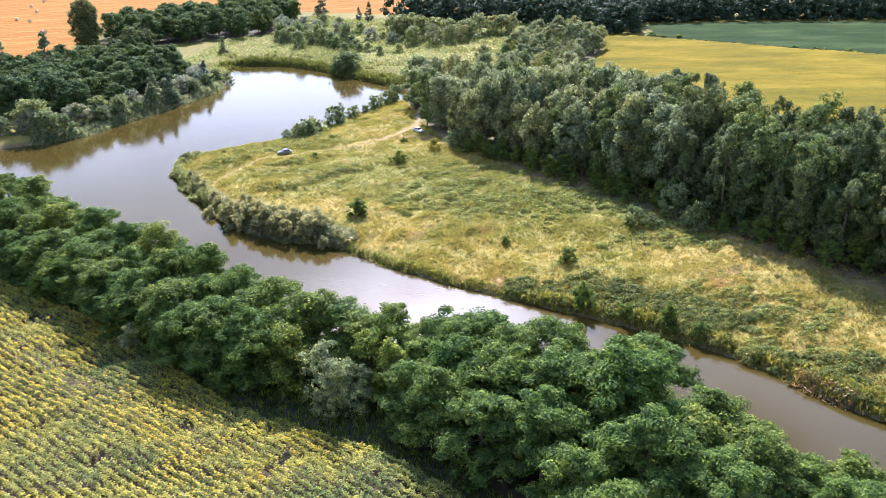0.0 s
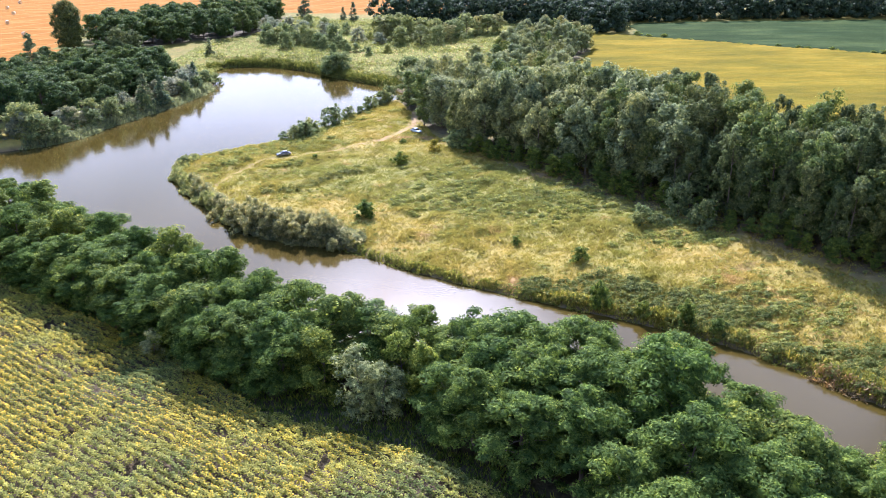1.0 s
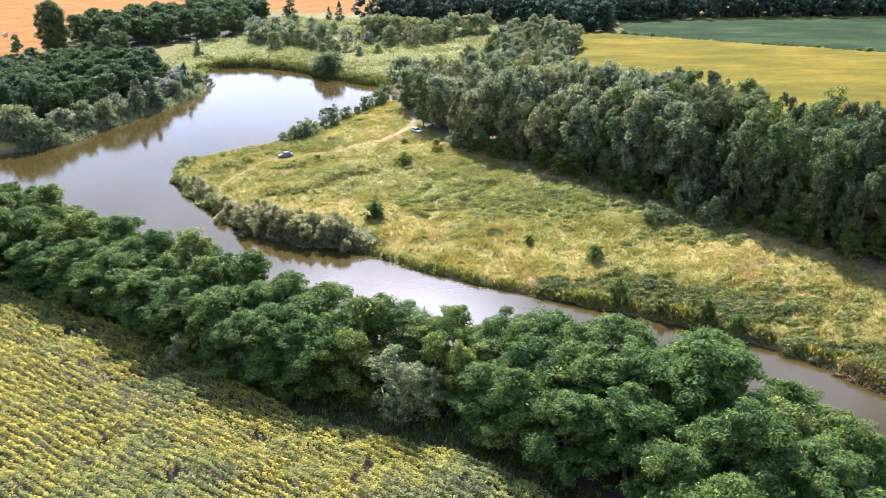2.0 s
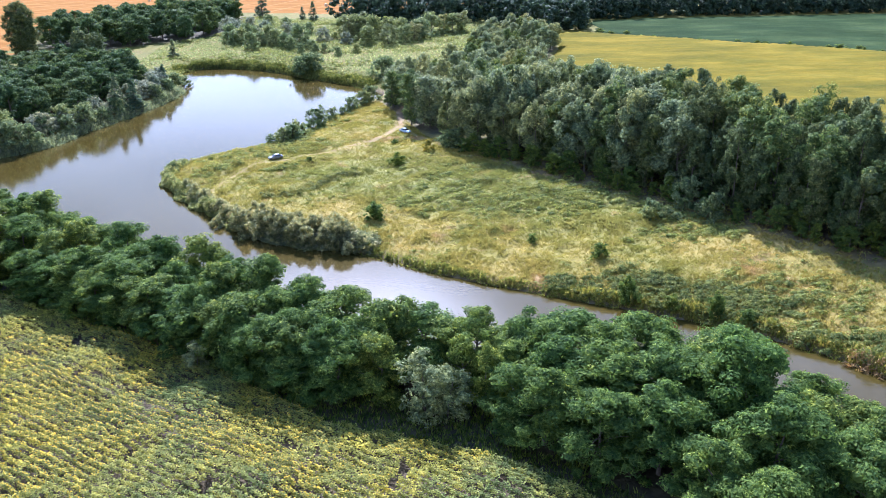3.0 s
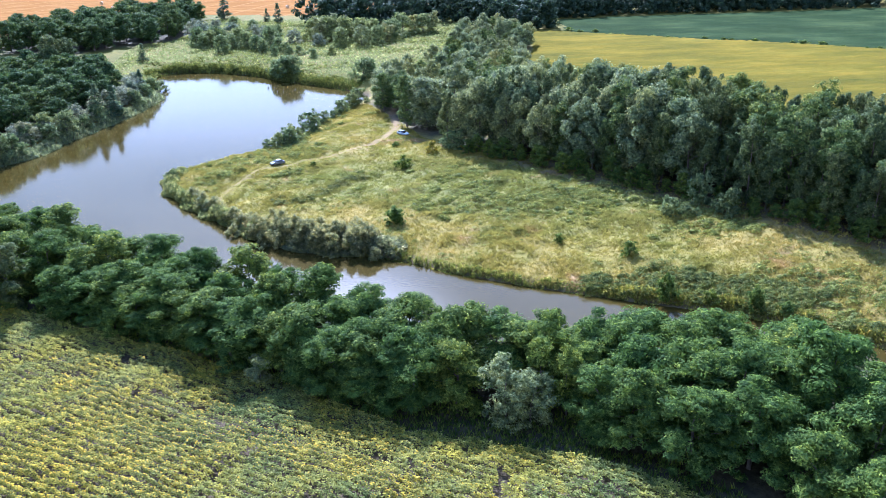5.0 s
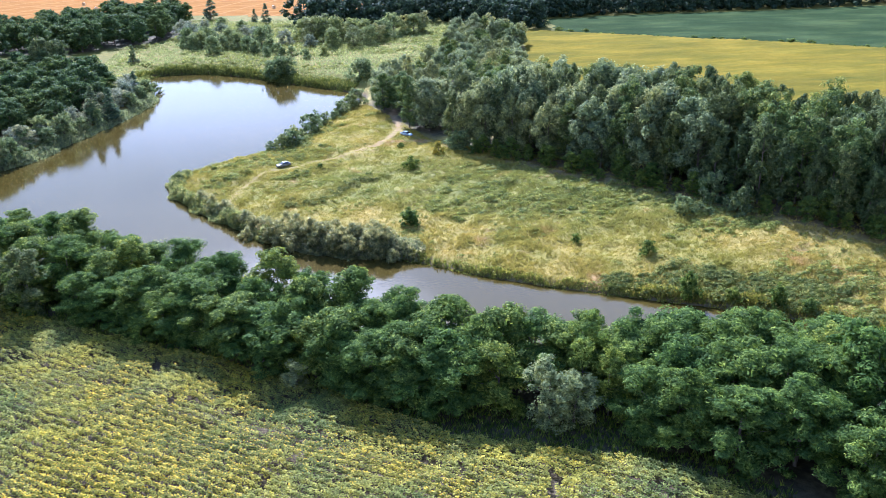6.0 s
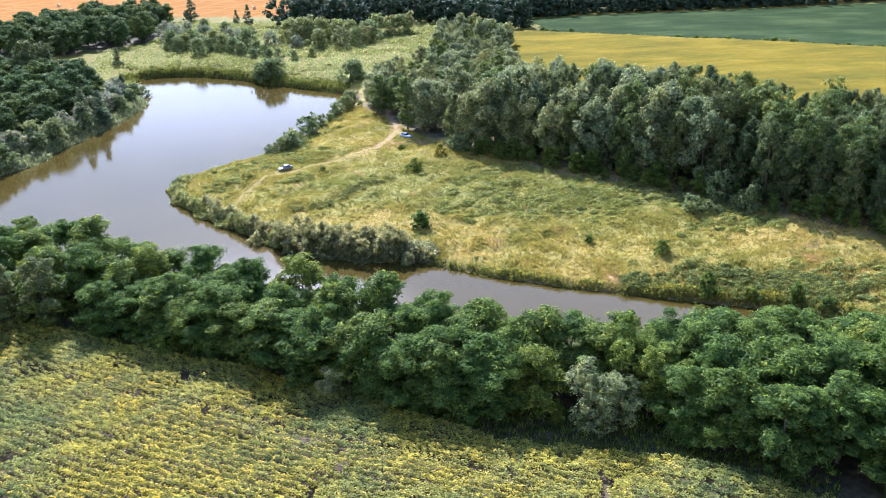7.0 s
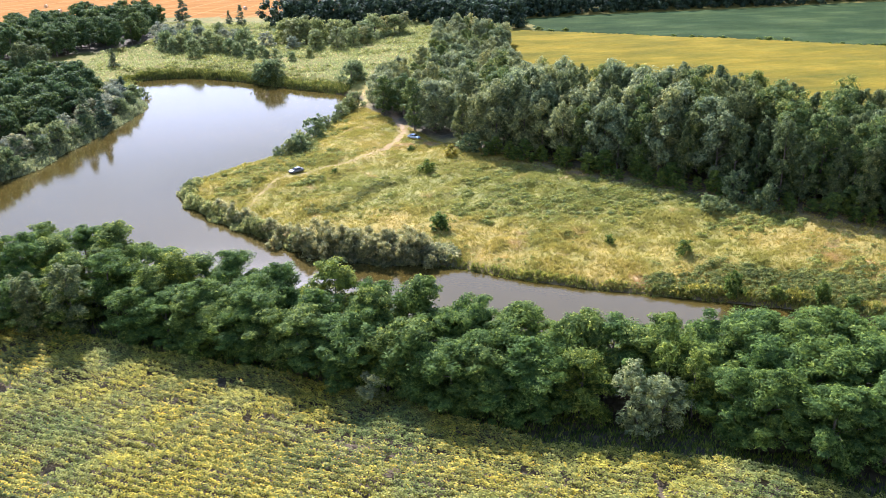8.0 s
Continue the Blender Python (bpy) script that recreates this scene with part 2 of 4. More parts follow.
def stubble_material():
    m = Mat("stubble")
    col = m.ramp(m.noise(0.03, 4.0, 0.55, (25, (1, 6, 1))), (0.35, (0.205, 0.092, 0.018)), (0.55, (0.25, 0.118, 0.026)), (0.68, (0.29, 0.15, 0.042)))
    lines = m.n.new("ShaderNodeTexWave")
    mp = m.n.new("ShaderNodeMapping")
    mp.inputs["Rotation"].default_value = (0, 0, radians(24))
    m.l.new(m.pos.outputs["Position"], mp.inputs["Vector"])
    m.l.new(mp.outputs["Vector"], lines.inputs["Vector"])
    lines.inputs["Scale"].default_value, lines.inputs["Distortion"].default_value = 0.013, 1.6
    lines.inputs["Detail Scale"].default_value = 0.4
    col = m.mix(m.step(lines.outputs["Fac"], 0.975, 1.0), col, (0.30, 0.165, 0.055))
    col = m.mix(0.5, col, m.ramp(m.noise(0.6, 4.0), (0.3, (0.8, 0.8, 0.8)), (0.7, (1.15, 1.15, 1.15))), "MULTIPLY")
    return m.done(col, 1.0, 0.02)


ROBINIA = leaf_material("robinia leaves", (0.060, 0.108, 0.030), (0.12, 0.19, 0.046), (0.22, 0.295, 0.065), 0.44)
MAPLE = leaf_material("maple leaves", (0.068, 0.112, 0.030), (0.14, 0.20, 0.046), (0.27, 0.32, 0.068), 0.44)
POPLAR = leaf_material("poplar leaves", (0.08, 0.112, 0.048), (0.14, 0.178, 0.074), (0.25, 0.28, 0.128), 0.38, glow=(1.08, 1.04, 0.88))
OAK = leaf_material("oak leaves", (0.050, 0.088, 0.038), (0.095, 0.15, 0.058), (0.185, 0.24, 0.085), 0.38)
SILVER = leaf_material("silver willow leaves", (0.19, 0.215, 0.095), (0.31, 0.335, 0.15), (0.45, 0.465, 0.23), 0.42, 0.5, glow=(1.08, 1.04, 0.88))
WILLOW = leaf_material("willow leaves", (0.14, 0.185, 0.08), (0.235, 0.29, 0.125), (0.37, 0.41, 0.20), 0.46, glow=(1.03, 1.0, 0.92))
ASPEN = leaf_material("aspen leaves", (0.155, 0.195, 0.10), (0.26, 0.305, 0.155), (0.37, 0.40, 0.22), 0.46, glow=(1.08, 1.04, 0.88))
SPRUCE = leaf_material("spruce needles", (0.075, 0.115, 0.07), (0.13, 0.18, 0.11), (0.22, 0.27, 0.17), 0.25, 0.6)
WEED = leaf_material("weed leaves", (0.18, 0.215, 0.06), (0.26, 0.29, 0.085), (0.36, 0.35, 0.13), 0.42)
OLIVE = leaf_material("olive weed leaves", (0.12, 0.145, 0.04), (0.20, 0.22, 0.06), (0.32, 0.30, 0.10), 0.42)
# leaf colour darkened to stand for the deep shade over the far wood
SHADED_WOOD = leaf_material("shaded wood leaves", (0.036, 0.058, 0.04), (0.06, 0.09, 0.058), (0.10, 0.14, 0.085), 0.25)
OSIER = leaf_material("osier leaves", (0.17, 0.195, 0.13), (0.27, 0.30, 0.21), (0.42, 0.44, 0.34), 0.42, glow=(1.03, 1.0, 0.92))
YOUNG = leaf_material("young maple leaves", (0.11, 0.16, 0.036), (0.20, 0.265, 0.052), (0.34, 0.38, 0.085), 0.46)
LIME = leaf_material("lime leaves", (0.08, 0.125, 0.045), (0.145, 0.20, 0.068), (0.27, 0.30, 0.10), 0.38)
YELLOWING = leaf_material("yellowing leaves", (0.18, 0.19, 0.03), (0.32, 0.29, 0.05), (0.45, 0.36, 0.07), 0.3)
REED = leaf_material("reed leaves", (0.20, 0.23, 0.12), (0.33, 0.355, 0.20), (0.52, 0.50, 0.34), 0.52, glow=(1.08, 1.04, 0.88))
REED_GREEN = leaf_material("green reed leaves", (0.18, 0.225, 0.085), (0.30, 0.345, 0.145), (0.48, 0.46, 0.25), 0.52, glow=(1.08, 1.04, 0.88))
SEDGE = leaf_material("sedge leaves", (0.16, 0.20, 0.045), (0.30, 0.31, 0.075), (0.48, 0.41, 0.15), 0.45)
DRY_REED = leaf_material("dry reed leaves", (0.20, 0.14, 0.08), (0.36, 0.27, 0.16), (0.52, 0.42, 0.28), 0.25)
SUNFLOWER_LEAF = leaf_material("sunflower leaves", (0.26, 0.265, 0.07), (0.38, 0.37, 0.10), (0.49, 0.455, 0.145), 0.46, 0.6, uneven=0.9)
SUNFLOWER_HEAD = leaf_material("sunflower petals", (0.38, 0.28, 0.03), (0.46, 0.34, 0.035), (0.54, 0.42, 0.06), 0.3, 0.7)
BARK = bark_material()
GROUND, GRASS, WATER = ground_material(), grass_material(), water_material()

# ---------------------------------------------------------------- mesh helpers
rng = np.random.default_rng(7)


def mesh_of(name, verts, faces, mats=(), index=None):
    """A mesh from arrays; all faces have the same number of corners."""
    verts, faces = np.asarray(verts, np.float32), np.asarray(faces, np.int32)
    me = bpy.data.meshes.new(name)
    k = faces.shape[1]
    me.vertices.add(len(verts))
    me.vertices.foreach_set("co", verts.ravel())
    me.loops.add(faces.size)
    me.loops.foreach_set("vertex_index", faces.ravel())
    me.polygons.add(len(faces))
    me.polygons.foreach_set("loop_start", np.arange(0, faces.size, k, dtype=np.int32))
    for x in mats:
        me.materials.append(x)
    if index is not None:
        me.polygons.foreach_set("material_index", np.asarray(index, np.int32))
    me.update(calc_edges=True)
    return me


def unit(v):
    return v / (np.linalg.norm(v, axis=-1, keepdims=True) + 1e-9)


def cards(p, n, length, width, droop=0.2, r=rng):
    """Leaves: folded lozenges at the points p that face the ways n."""
    t = unit(np.cross(n, r.normal(size=p.shape)))
    b = np.cross(n, t)
    length, width = np.broadcast_to(length, len(p))[:, None], np.broadcast_to(width, len(p))[:, None]
    low = n * length * droop
    v = np.stack([p - t * length / 2 - low, p + b * width / 2, p + t * length / 2 - low, p - b * width / 2], 1).reshape(-1, 3)
    return v, np.arange(len(v)).reshape(-1, 4)


def slim(p, n, length, width, r=rng):
    """Leaves: one slim triangle each at the points p that face the ways n."""
    t = unit(np.cross(n, r.normal(size=p.shape)))
    b = np.cross(n, t) * width[:, None] / 2
    t = t * length[:, None] / 2
    v = np.stack([p - t - b, p - t + b, p + t - n * length[:, None] * 0.15], 1).reshape(-1, 3)
    return v, np.arange(len(v)).reshape(-1, 3)


ICO = None


def ico():
    global ICO
    if ICO is None:
        bm = bmesh.new()
        bmesh.ops.create_icosphere(bm, subdivisions=1, radius=1)
        ICO = np.array([v.co[:] for v in bm.verts]), np.array([[v.index for v in f.verts] for f in bm.faces])
        bm.free()
    return ICO


def tube(points, radii, sides=6):
    """A tapering round bar along a line of points: quads."""
    points = np.asarray(points, float)
    ring = np.linspace(0, 2 * np.pi, sides, endpoint=False)
    vs = []
    for i, p in enumerate(points):
        d = unit(points[min(i + 1, len(points) - 1)] - points[max(i - 1, 0)])
        a = unit(np.cross(d, [0.3, 0.95, 0.1]))
        b = np.cross(d, a)
        vs.append(p + radii[i] * (np.cos(ring)[:, None] * a + np.sin(ring)[:, None] * b))
    f = [[i * sides + j, i * sides + (j + 1) % sides, (i + 1) * sides + (j + 1) % sides, (i + 1) * sides + j] for i in range(len(points) - 1) for j in range(sides)]
    return np.concatenate(vs), np.array(f)


def joined(parts):
    vs, fs, at = [], [], 0
    for v, f in parts:
        vs.append(v), fs.append(np.asarray(f) + at)
        at += len(v)
    return np.concatenate(vs), np.concatenate(fs)


def smooth_line(pts, closed=False, per=6):
    """Catmull-Rom through a few points."""
    p = np.asarray(pts, float)
    n, out = len(p), []
    for i in range(n if closed else n - 1):
        a, b, c, d = (p[(i + k) % n] if closed else p[min(max(i + k, 0), n - 1)] for k in (-1, 0, 1, 2))
        for t in np.arange(per) / per:
            out.append(0.5 * (2 * b + (c - a) * t + (2 * a - 5 * b + 4 * c - d) * t * t + (3 * b - a - 3 * c + d) * t**3))
    if not closed:
        out.append(p[-1])
    return np.array(out)


def line_distance(q, line, closed=False):
    """How far the points q lie from a line, and whether it winds round them."""
    best, inside = np.full(len(q), 1e9), np.zeros(len(q), bool)
    ends = np.roll(line, -1, 0) if closed else line[1:]
    for a, b in zip(line, ends):
        d = b - a
        t = np.clip(((q - a) @ d) / (d @ d + 1e-12), 0, 1)
        best = np.minimum(best, np.hypot(*(q - a - t[:, None] * d).T))
        if closed:
            cross = (a[1] > q[:, 1]) != (b[1] > q[:, 1])
            inside ^= cross & (q[:, 0] < d[0] * (q[:, 1] - a[1]) / (d[1] if abs(d[1]) > 1e-9 else 1e-9) + a[0])
    return best, inside


def value_noise(x, y, seed=0):
    """Smooth noise from 0 to 1 on a grid of 1 m."""
    xi, yi = np.floor(x), np.floor(y)
    fx, fy = x - xi, y - yi
    fx, fy = fx * fx * (3 - 2 * fx), fy * fy * (3 - 2 * fy)

    def h(a, b):
        s = np.sin(a * 127.1 + b * 311.7 + seed * 74.7) * 43758.5453
        return s - np.floor(s)

    top = h(xi, yi) * (1 - fx) + h(xi + 1, yi) * fx
    return top * (1 - fy) + (h(xi, yi + 1) * (1 - fx) + h(xi + 1, yi + 1) * fx) * fy


def inside(q, poly):
    return line_distance(np.asarray(q, float), np.asarray(poly, float), True)[1]


# ---------------------------------------------------------------- lie of the land
MEADOW_SHORE = [(170, 5), (105, 58), (62, 93), (52, 105), (41, 115), (28, 123), (15, 130), (-1, 139), (-13, 147), (-27, 158), (-41, 164), (-54, 172), (-65, 187),
                (-78, 206), (-84, 219), (-82, 230), (-69, 244), (-54, 254), (-44, 271), (-36, 289), (-24, 312)]
POND_SHORE = [(-18, 330), (-27, 344), (-41, 358), (-56, 373), (-70, 388), (-90, 401), (-108, 402), (-116, 394), (-106, 346), (-109, 324), (-117, 300), (-124, 281),
              (-131, 261), (-142, 248), (-165, 239), (-205, 233), (-270, 228)]
BELT_SHORE = [(-270, 190), (-200, 184), (-140, 181), (-110, 177), (-85, 162), (-60, 143), (-38, 125), (-15, 112), (8, 103), (28, 91), (42, 78), (62, 58), (110, 20), (150, -20)]
SHORE = smooth_line(MEADOW_SHORE + POND_SHORE + BELT_SHORE, True, 5)
HEIGHTS = [(-53, 230, 2.4), (-13, 253, 3.0), (-24, 175, 2.4), (23, 145, 2.6), (10, 156, 2.0), (6, 139, 1.6), (-17, 217, 3.0), (40, 165, 4.2), (48, 137, 3.8),
           (68, 146, 4.8), (0, 228, 3.2), (60, 104, 2.5), (-70, 205, 1.8), (-80, 117, 4.1), (-60, 95, 4.5), (-40, 80, 5.2), (-18, 66, 5.8), (-30, 20, 6.0),
           (-105, 140, 4.2), (15, 75, 4.5), (-30, 100, 4.2), (40, 40, 5.0), (-160, 150, 4.0), (60, 200, 4.5), (30, 240, 4.0)]
TRACK = smooth_line([(-10, 300), (-13, 280), (-14, 262), (-22, 245), (-32, 236), (-41, 231), (-50, 226), (-57, 224), (-62, 217), (-66, 207), (-67, 198), (-63, 191), (-57, 186), (-50, 183)])
SPUR = smooth_line([(-14, 262), (-9, 246), (-1, 232), (12, 213)])
FIELD_EDGE = [(24, 52), (-3, 73), (-14, 80), (-23, 85), (-31, 88), (-39, 95), (-47, 103), (-57, 111), (-69, 119), (-81, 127), (-93, 135), (-107, 143), (-150, 170), (-260, 235)]
RIGHT_WOOD = [(-4, 240), (3, 230), (18.5, 217.5), (31, 203), (47.5, 178), (63, 157), (79, 134), (110, 99), (140, 124), (104, 170), (68, 212), (36, 242)]
GROVE = [(-6, 246), (-20, 302), (-14, 332), (8, 340), (28, 385), (44, 448), (62, 478), (84, 450), (78, 416), (60, 370), (52, 340), (48, 262), (34, 250)]
LEFT_WOOD = [(-122, 300), (-114, 322), (-112, 334), (-122, 352), (-138, 372), (-165, 386), (-205, 372), (-238, 358), (-238, 286), (-190, 268), (-158, 270), (-136, 280)]
# bare earth at the wood's foot, drawn out to where its shadow ends
WOOD_SHADE_STRIP = [(4, 231), (9, 222), (16, 208), (29, 189), (41, 175), (51, 162.5), (60, 149), (68, 139), (75, 129), (84, 114), (104, 92), (124, 98), (86, 140), (68, 163), (52, 183), (33, 207), (20, 221)]
FAR_LEFT_WOOD = [(-204, 462), (-168, 452), (-146, 474), (-122, 490), (-113, 530), (-114, 590), (-130, 622), (-182, 570), (-222, 505)]


def land(x, y):
    """The height of the land without its waters: known heights, smoothly joined; level far out."""
    x, y = np.asarray(x, float), np.asarray(y, float)
    wsum, zsum = np.full(x.shape, 1e-9), np.full(x.shape, 4e-9)
    for a, b, z in HEIGHTS:
        w = 1 / ((x - a) ** 2 + (y - b) ** 2 + 250.0) ** 2
        wsum, zsum = wsum + w, zsum + w * z
    near = zsum / wsum
    far = np.clip(np.maximum.reduce([(y - 300) / 80, (x - 75) / 50, (-x - 150) / 60, (20 - y) / 40]), 0, 1)
    far = far * far * (3 - 2 * far)
    return near * (1 - far) + 4.0 * far


def ground_height(x, y, dist=None, wet=None):
    x, y = np.atleast_1d(np.asarray(x, float)), np.atleast_1d(np.asarray(y, float))
    if dist is None:
        dist, wet = line_distance(np.c_[x, y], SHORE, True)
    d = np.where(wet, -dist, dist)
    rough = np.clip(np.minimum(np.hypot(x + 53, y - 227.5), np.hypot(x + 12.5, y - 251.5)) / 9 - 0.4, 0.1, 1) * np.clip((380 - y) / 40, 0, 1)
    mound = 0.85 * value_noise((x + 0.4 * y) / 5.2, (y - 0.3 * x) / 3.0, 6) + 0.4 * value_noise(x / 9, y / 9, 3) + 0.45 * value_noise(x / 2.2, y / 2.2, 8)
    top = land(x, y) + (mound - 0.85) * rough
    t = np.clip(d / 14, 0, 1)
    bank = np.minimum(np.clip(d / 1.6, 0, 1) * 0.9 + np.clip(t, 0, 1) ** 0.8 * np.maximum(top - 0.9, 0.1), np.maximum(top, 0.5))
    return np.where(d > 0, bank - 0.02, np.maximum(-1.6, d * 0.35 - 0.05))


def graded(lo, hi, step, far_lo, far_hi):
    a = [lo]
    s = step
    while a[0] > far_lo:
        s *= 1.22
        a.insert(0, max(a[0] - s, far_lo))
    a += list(np.arange(lo + step, hi, step))
    s = step
    while a[-1] < far_hi:
        s *= 1.22
        a.append(min(a[-1] + s, far_hi))
    return np.array(a)


gx, gy = graded(-178, 112, 1.6, -2600, 2600), graded(56, 412, 1.6, -1500, 3000)
GX, GY = np.meshgrid(gx, gy)
gq = np.c_[GX.ravel(), GY.ravel()]
g_dist, g_wet = line_distance(gq, SHORE, True)
gz = ground_height(gq[:, 0], gq[:, 1], g_dist, g_wet)
nx, ny = len(gx), len(gy)
gi = (np.arange(ny - 1)[:, None] * nx + np.arange(nx - 1)).ravel()
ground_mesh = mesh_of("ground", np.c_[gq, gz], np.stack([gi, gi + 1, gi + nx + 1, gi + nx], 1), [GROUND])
ground_mesh.polygons.foreach_set("use_smooth", np.ones(len(gi), bool))


def soft_in(poly, margin):
    d, i = line_distance(gq, np.asarray(poly, float), True)
    return np.clip(0.5 + np.where(i, d, -d) / margin + 0.6 * (value_noise(gq[:, 0] / 4, gq[:, 1] / 4, 5) - 0.5), 0, 1)


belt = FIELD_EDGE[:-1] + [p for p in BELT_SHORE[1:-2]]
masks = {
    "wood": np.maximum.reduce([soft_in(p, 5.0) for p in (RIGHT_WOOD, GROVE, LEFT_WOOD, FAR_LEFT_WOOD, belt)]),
    "strip": 0.75 * soft_in(WOOD_SHADE_STRIP, 6.0),
    "track": np.maximum(np.clip(1.3 - line_distance(gq, TRACK)[0] / 2.0 + 1.3 * (value_noise(gq[:, 0] / 2.5, gq[:, 1] / 2.5, 9) - 0.75), 0, 0.8) * np.interp(gq[:, 1], [190, 225, 240, 255], [0.4, 0.5, 0.65, 1.0]),
                        0.3 * np.clip(1.3 - line_distance(gq, SPUR)[0] / 1.6, 0, 1)),
    "mud": np.where(g_wet, 1.0, np.clip(1.2 - g_dist / 1.5, 0, 1)),
    "north": np.clip((gq[:, 1] - 330) / 30, 0, 1),
    "soil": soft_in(FIELD_EDGE + [(-260, -300), (120, -300), (60, 20)], 2.0),
}
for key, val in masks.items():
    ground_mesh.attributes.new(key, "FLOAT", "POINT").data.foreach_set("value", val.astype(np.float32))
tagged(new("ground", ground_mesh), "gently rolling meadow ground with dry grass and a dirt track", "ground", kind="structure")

wx = np.array([[-420, -60], [260, -60], [260, 430], [-420, 430]], float)
tagged(new("water", mesh_of("water", np.c_[wx, np.zeros(4)], [[0, 1, 2, 3]], [WATER])), "still brown pond and river water mirroring the clouds", "water", kind="structure")


def flat_field(name, poly, z, mat, label, lumps=0.0, cell=2.5, category="field"):
    """A field as a sheet of small cells over a stretch of level land, with a standing crop's uneven top and edge."""
    p = np.asarray(poly, float)
    lo, hi = p.min(0), p.max(0)
    xs, ys = np.arange(lo[0], hi[0] + cell, cell), np.arange(lo[1], hi[1] + cell, cell)
    X, Y = np.meshgrid(xs, ys)
    q = np.c_[X.ravel(), Y.ravel()]
    n = len(xs)
    i = (np.arange(len(ys) - 1)[:, None] * n + np.arange(n - 1)).ravel()
    keep = i[line_distance(q[i] + cell / 2, p, True)[1]]
    top = z + lumps * (value_noise(q[:, 0] / 1.7, q[:, 1] / 1.7, 2) - 0.5) + lumps * (value_noise(q[:, 0] / 11, q[:, 1] / 11, 4) - 0.5)
    d, ins = line_distance(q, p, True)
    top = np.where(ins & (d > cell), top, 3.9)
    used, back = np.unique(np.stack([keep, keep + 1, keep + n + 1, keep + n], 1), return_inverse=True)
    ob = new(name, mesh_of(name, np.c_[q, top][used], back.reshape(-1, 4), [mat]))
    return tagged(ob, label, category, kind="structure")


flat_field("ripe_field", [(92, 484), (84, 446), (78, 414), (60, 368), (54, 340), (52, 270), (72, 228), (110, 188), (160, 120), (330, 60), (420, 160), (330, 300), (270, 354), (220, 397), (157, 440), (116, 472)],
           5.4, crop_material("flowering crop", (0.095, 0.085, 0.012), (0.135, 0.11, 0.012), (0.18, 0.138, 0.017), -35), "wide golden field of flowering sunflowers", 0.5)
flat_field("green_field", [(116, 472), (157, 440), (220, 397), (270, 354), (330, 300), (420, 160), (600, 250), (560, 560), (330, 548), (190, 548), (128, 540)],
           4.5, crop_material("young crop", (0.019, 0.034, 0.011), (0.027, 0.046, 0.015), (0.046, 0.068, 0.023), -20), "smooth green field beyond the golden one", 0.2, 5.0)
flat_field("stubble_field", [(-330, 330), (-262, 372), (-214, 402), (-204, 432), (-226, 500), (-186, 586), (-132, 634), (-100, 616), (-56, 606), (0, 600), (60, 660), (200, 680), (260, 1500), (-900, 1500), (-900, 330)],
           4.12, stubble_material(), "harvested orange stubble field with pale straw lines", 0.05, 10.0)

# ---------------------------------------------------------------- trees


def envelope(shape, u):
    if shape == "cone":
        return (1 - u) ** 0.85 * 0.95 + 0.05
    if shape == "column":
        return np.clip(np.minimum(u / 0.25, 1) ** 0.6 * (1 - np.clip((u - 0.45) / 0.55, 0, 1) ** 2.2) ** 0.5, 0.05, 1)
    if shape == "bush":
        return np.sqrt(np.clip(1 - u**2, 0, 1)) * 0.98 + 0.02
    return np.clip(np.sin(np.pi * np.clip(u * 0.86 + 0.14, 0, 1) ** 0.9) ** 0.55, 0.05, 1)


